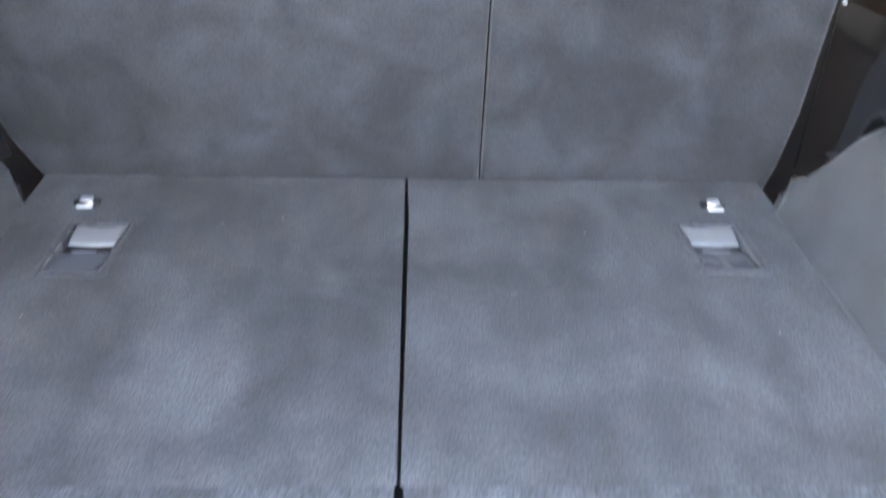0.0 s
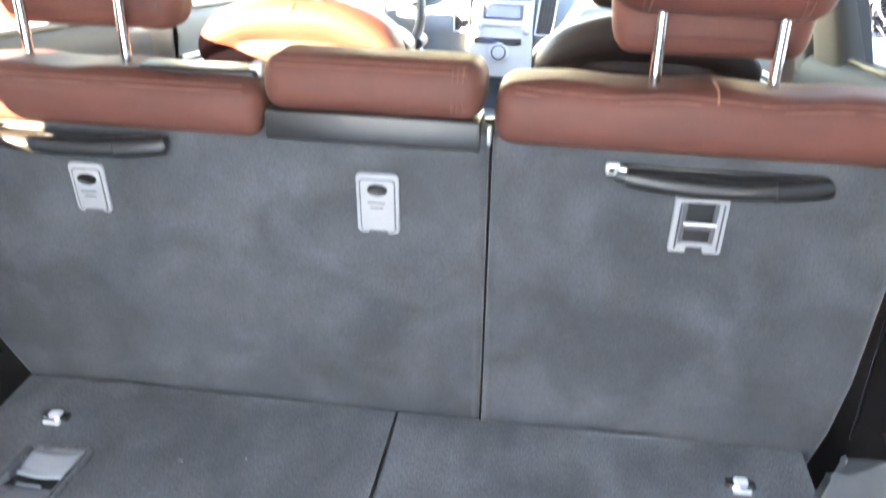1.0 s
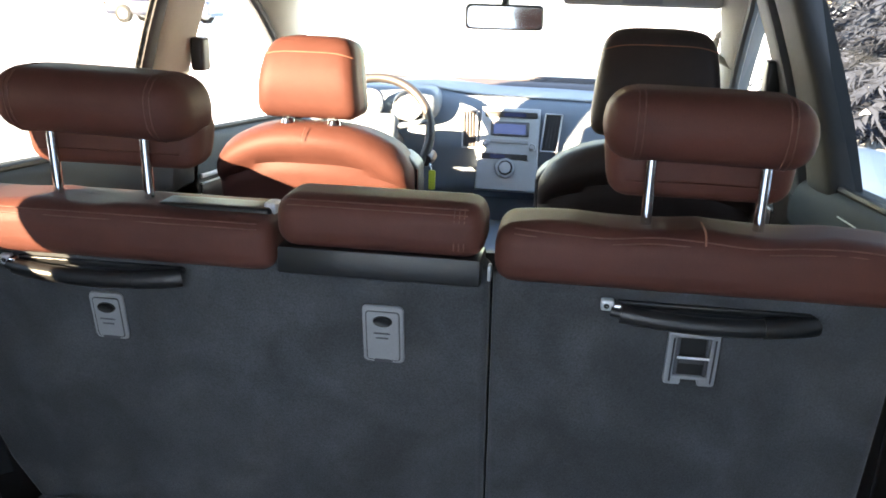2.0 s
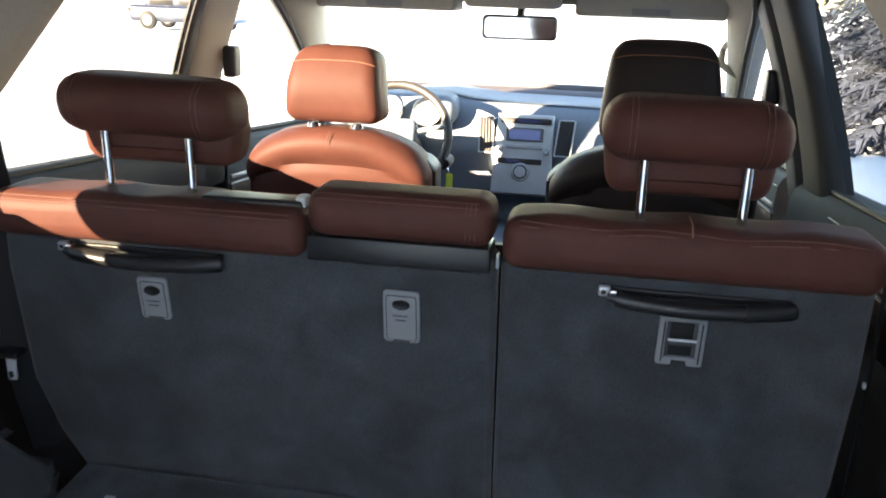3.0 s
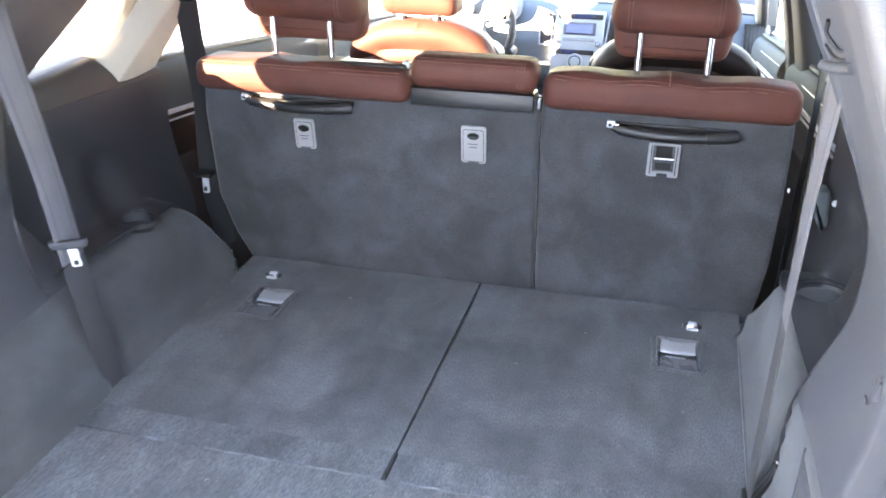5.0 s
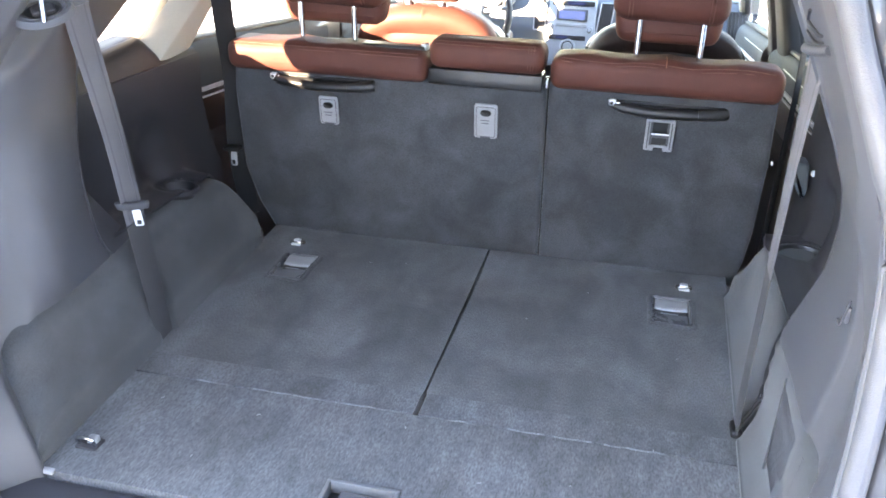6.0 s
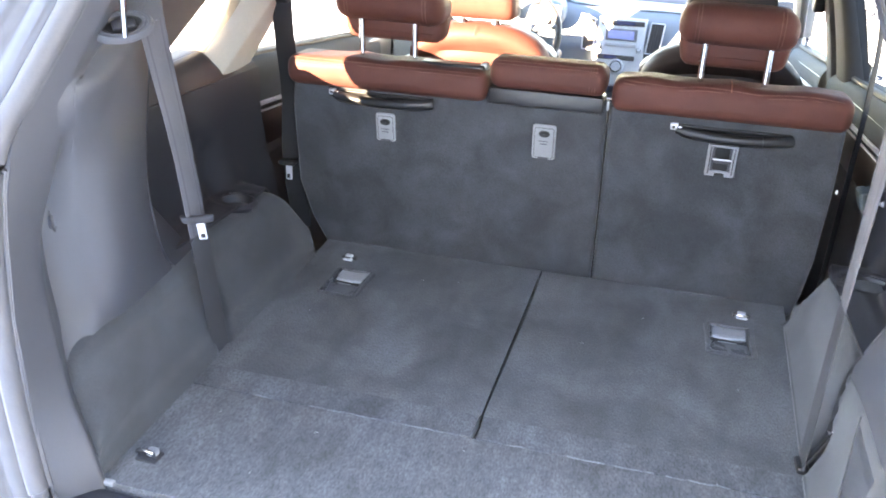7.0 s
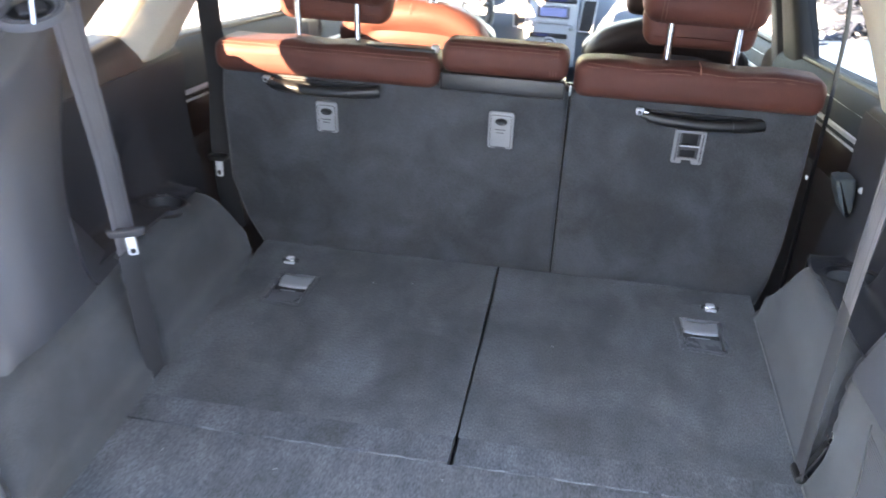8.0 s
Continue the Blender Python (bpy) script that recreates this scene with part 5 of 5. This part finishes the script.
# ---- small fittings ----
side = bpy.data.objects["wall_right"]
# black ribbon stands in for the shadow gap between the two felt pieces
part("gap_shadow", ribbon([(0.584, -0.611, 0.178), (0.579, -0.618, 0.145), (0.576, -0.627, 0.110), (0.572, -0.634, 0.080)], 0.009, 0.003, [(0.15, 0.98, 0)] * 4), BELT_BLACK, side, "black ribbon for the shadow in the slot of the felt")
# black ribbon laid up the felt slope behind the belt anchor
part("felt_ribbon", ribbon([(0.534, -0.650, 0.006), (0.541, -0.649, 0.020), (0.553, -0.646, 0.042), (0.566, -0.640, 0.066)], 0.026, 0.005, [(0.12, 0.9, -0.35)] * 4), BLACK, side, "black ribbon behind the belt anchor")
grab = thing("door_pocket", (0.66, -0.20, 0.28), "teal-grey plastic pocket corner on the rear door", "door pocket")
part("pocket_shell", slab(smooth_outline([(0.616, 0.352), (0.634, 0.356), (0.650, 0.355), (0.655, 0.330), (0.654, 0.300), (0.650, 0.280), (0.638, 0.296), (0.626, 0.320)]), 0.05, 0.007, Matrix.Translation((0.003, -0.215, -0.004))), DOOR_TOP, grab)
part("pocket_ring", lathe([(0.0005, 0.001), (0.003, 0.001), (0.0045, 0.002), (0.006, 0.001), (0.0065, -0.002)], 16, pose(0.662, -0.222, 0.336, 80, 0, -20)), PLATE, grab, "bright ring")
for x, y, z in ((0.606, -0.050, 0.444), (0.687, -0.074, 0.184), (0.610, -0.055, 0.30)):
    clip = thing("trim_clip", (x, y, z), "small white plastic clip beside the seat", "clip", "white clips beside the seat")
    part("clip_body", soft_box(x - 0.0022, x + 0.0022, y - 0.003, y + 0.003, z - 0.004, z + 0.004, 0.001, 2), WHITE, clip)
tie = thing("tie_down", (-0.481, -0.95, 0.0), "steel cargo tie-down loop on the load floor", "tie-down")
part("tie_base", box(-0.499, -0.463, -0.966, -0.938, -0.004, 0.002, 0.0012), TRIM_DARK, tie)
part("tie_loop", tube([(-0.496, -0.958, 0.0), (-0.494, -0.962, 0.016), (-0.470, -0.962, 0.016), (-0.468, -0.958, 0.0)], 0.003, 8), CHROME, tie)
part("tie_block", soft_box(-0.486, -0.468, -0.955, -0.940, 0.0, 0.012, 0.004, 2), PLATE, tie)

for x, y, z, s in ((-0.578, -0.980, 0.398, -1), (0.562, -0.990, 0.408, 1), (0.572, -0.636, 0.082, 1)):
    h = thing("bag_hook", (x, y, z), "small metal bag hook on the trim", "hook")
    part("hook", tube([(x, y - 0.002, z + 0.018), (x - s * 0.004, y - 0.004, z), (x - s * 0.007, y - 0.004, z - 0.012), (x - s * 0.010, y - 0.004, z - 0.004)], 0.0014, 8), CHROME if z < 0.2 else TRIM_DARK, h)
    part("hook_plate", soft_box(x - 0.003, x + 0.003, y - 0.004, y + 0.004, z - 0.010, z + 0.010, 0.002, 2), WHITE if z < 0.2 else TRIM, h)

# strut socket in the ledge of the pillar trim
socket = thing("strut", (-0.545, -0.850, 0.64), "thin grey metal strut in an oval socket", "strut")
up = Vector((0.34, -0.58, 0.74)).normalized()
along = Vector((0.78, 0.25, 0.50))
along = (along - up * along.dot(up)).normalized()
m = Matrix.Translation((-0.504, -0.874, 0.662)) @ Matrix((along, up.cross(along), up)).transposed().to_4x4() @ Matrix.Diagonal((1.75, 1.0, 1, 1))
part("socket_rim", lathe([(0.014, -0.004), (0.0155, 0.003), (0.0175, 0.004), (0.0185, 0.0015), (0.0195, 0.0015), (0.0205, 0.004), (0.0225, 0.004), (0.024, 0.0), (0.025, -0.008)], 32, m), TRIM, socket, "grey double-rimmed oval socket")
part("socket_well", lathe([(0.0005, -0.001), (0.013, -0.001), (0.016, 0.003)], 24, m), BLACK, socket)
part("rod", tube([(-0.492, -0.888, 0.650), (-0.470, -0.912, 0.80)], 0.0042, 10, curve=False), CHROME, socket, "slim metal rod")
part("socket_block", soft_box(-0.008, 0.010, -0.008, 0.008, -0.004, 0.005, 0.003, 3, lambda v: m @ v), TRIM_DARK, socket)

# ribbed lid low in the felt of the cargo bay
lid = thing("storage_lid", (0.56, -0.83, 0.06), "ribbed grey plastic storage lid", "storage lid")


def felt_x(y, z):
    """How far out the face of the felt lies at that height."""
    return floor_edge(y) - 0.0045 + z / 0.2 * 0.05 * max(0.0, (-y - 0.90) / 0.125) ** 1.5 + knots(z, 0.0, 0.0, 0.008, 0.004, 0.03, 0.015, 0.06, 0.026, 0.09, 0.031, 0.124, 0.034, 0.16, 0.038, 0.19, 0.045)


for i in range(26):
    z = 0.066 + 0.0040 * i
    ya, yb = -0.800 + 0.45 * (z - 0.066), -0.935
    part("rib", tube([(felt_x(ya + (yb - ya) * q / 4, z) + 0.0006, ya + (yb - ya) * q / 4, z) for q in range(5)], 0.0008, 6, k=1), TRIM, lid)
part("lid_edge", tube([(felt_x(-0.815, 0.055) - 0.001, -0.812, 0.055), (felt_x(-0.785, 0.11) - 0.001, -0.785, 0.11), (felt_x(-0.748, 0.176) - 0.001, -0.748, 0.176)], 0.0018, 6), SIDE_CARPET, lid)

# lint on the carpet
rnd = random.Random(5)
bm = bmesh.new()
for i in range(13):
    x, y = rnd.uniform(-0.45, 0.5), rnd.uniform(-1.0, -0.12)
    a, l = rnd.uniform(0, 3.1), rnd.uniform(0.0015, 0.004)
    tube([(x, y, 0.0015), (x + l * math.cos(a), y + l * math.sin(a), 0.0022), (x + 1.8 * l * math.cos(a + 0.5), y + 1.8 * l * math.sin(a + 0.5), 0.0015)], 0.0005, 5, bm, k=2)
tagged(part("lint", bm, PLATE), "scattered white lint specks on the carpet", "lint", kind="stuff")

# ---- snowy conifers and a bank of snow beside the car ----
BARK = mat("bark", (0.10, 0.07, 0.05), 0.9, var=0.3, scale=9, fine=60, bump=0.6)
NEEDLES = mat("needles", (0.040, 0.050, 0.078), 0.95, var=0.4, scale=3, fine=40, grain=0.3, bump=0.4)


def conifer(x, y, h, seed):
    rnd = random.Random(seed)
    t = thing("conifer", (x, y, GROUND), "dark conifer with clumps of snow on its boughs", "tree", "conifers beside the car")
    part("trunk", lathe([(0.16, 0), (0.13, h * 0.3), (0.08, h * 0.7), (0.01, h)], 10, pose(x, y, GROUND - 0.1)), BARK, t)
    gv, gf, wv, wf = [], [], [], []
    for i in range(300):
        u = (i + rnd.random()) / 300
        z = GROUND + 0.15 * h + 0.85 * h * u
        reach = (1 - u) ** 0.8 * h * 0.27 * rnd.uniform(0.6, 1.1) + 0.08
        a = i * 2.4 + rnd.uniform(-0.3, 0.3)
        d, sd = Vector((math.cos(a), math.sin(a), 0)), Vector((-math.sin(a), math.cos(a), 0))
        root = Vector((x, y, z))
        for j in range(12):
            q = (j + 1) / 12
            c = root + d * reach * q + Vector((0, 0, -0.30 * reach * q * q))
            for m in range(5):
                w = 0.20 * reach * (1.1 - q) + 0.05
                tip = c + d * rnd.uniform(0.03, 0.14) + sd * rnd.uniform(-w, w) * 1.6 + Vector((0, 0, rnd.uniform(-0.14, 0.03)))
                n = len(gv)
                gv += [c + sd * 0.030, c - sd * 0.030, tip, c + Vector((0, 0, -0.02))]
                gf += [(n, n + 2, n + 1), (n, n + 3, n + 2), (n + 1, n + 2, n + 3)]
            if rnd.random() < 0.014:
                n, w = len(wv), rnd.uniform(0.012, 0.04)
                wv += [c + d * w * 1.6 + Vector((0, 0, -0.01)), c + sd * w, c - d * w, c - sd * w, c + Vector((0, 0, w * 0.7))]
                wf += [(n, n + 1, n + 4), (n + 1, n + 2, n + 4), (n + 2, n + 3, n + 4), (n + 3, n, n + 4), (n, n + 3, n + 2, n + 1)]
    for name, vs, fs, material in (("needle_boughs", gv, gf, NEEDLES), ("snow_clumps", wv, wf, SNOW)):
        me = bpy.data.meshes.new(name)
        me.from_pydata([tuple(v) for v in vs], [], fs)
        me.materials.append(material)
        ob = new(name, me)
        ob.parent = t
        ob.matrix_parent_inverse = Matrix.Translation(-Vector(t.location))
    return t


for x, y, h, seed in ((2.75, 5.2, 3.6, 1), (2.9, 6.9, 4.2, 2), (3.7, 5.8, 3.8, 3), (3.9, 8.4, 4.5, 4), (4.6, 7.0, 4.0, 5)):
    conifer(x, y, h, seed)


def bank_shape(v):
    v.z += 0.12 * noise.noise(Vector((v.x * 1.3, v.y * 0.9, 0))) + 0.05 * noise.noise(Vector((v.x * 4, v.y * 4, 3)))
    return v


tagged(part("snow_bank", soft_box(1.7, 4.2, -2.0, 9.0, GROUND - 0.3, -0.12, 0.35, 26, bank_shape), SNOW), "ploughed bank of white snow beside the car", "snow bank", kind="structure")

# ---- parked car far off beyond the left windows ----
def parked_car(cx, cy):
    t = thing("parked_car", (cx, cy, GROUND), "grey-blue parked car far off on the snow", "car")
    blue = mat("blue_paint", (0.035, 0.045, 0.080), 0.3, 0.2, var=0.05, fine=60, bump=0.0, coat=0.7)

    def cabin(v):
        u = max(0.0, (v.z - GROUND - 0.85) / 0.65)
        v.x = cx + (v.x - cx) * (1 - 0.18 * u)
        return v
    body = part("body", soft_box(cx - 2.1, cx + 2.1, cy - 0.85, cy + 0.85, GROUND + 0.28, GROUND + 0.90, 0.16, 6), blue, t)
    part("cabin", soft_box(cx - 1.5, cx + 1.3, cy - 0.78, cy + 0.78, GROUND + 0.80, GROUND + 1.50, 0.14, 6, cabin), blue, t)
    for wx in (cx - 0.75, cx + 0.45):
        part("window", box(wx - 0.48, wx + 0.48, cy - 0.80, cy - 0.765, GROUND + 0.92, GROUND + 1.32, 0.02), BLACK, t)
    for wx in (cx - 1.3, cx + 1.3):
        for wy in (cy - 0.80, cy + 0.80):
            wheel = part("wheel", lathe([(0.02, -0.09), (0.28, -0.10), (0.33, -0.07), (0.33, 0.07), (0.28, 0.10), (0.02, 0.09)], 24, pose(wx, wy, GROUND + 0.33, 90)), RUBBER, t)
            part("rim", lathe([(0.01, 0.105), (0.18, 0.105), (0.20, 0.09)], 20, pose(wx, wy, GROUND + 0.33, 90)), SILVER, wheel)
    part("tail_light", box(cx - 2.11, cx - 1.95, cy - 0.84, cy - 0.60, GROUND + 0.66, GROUND + 0.82, 0.02), mat("red_lens", (0.5, 0.02, 0.02), 0.2, var=0.05, bump=0.0), t, "red tail light")
    return t


parked_car(-15.3, 31.0)
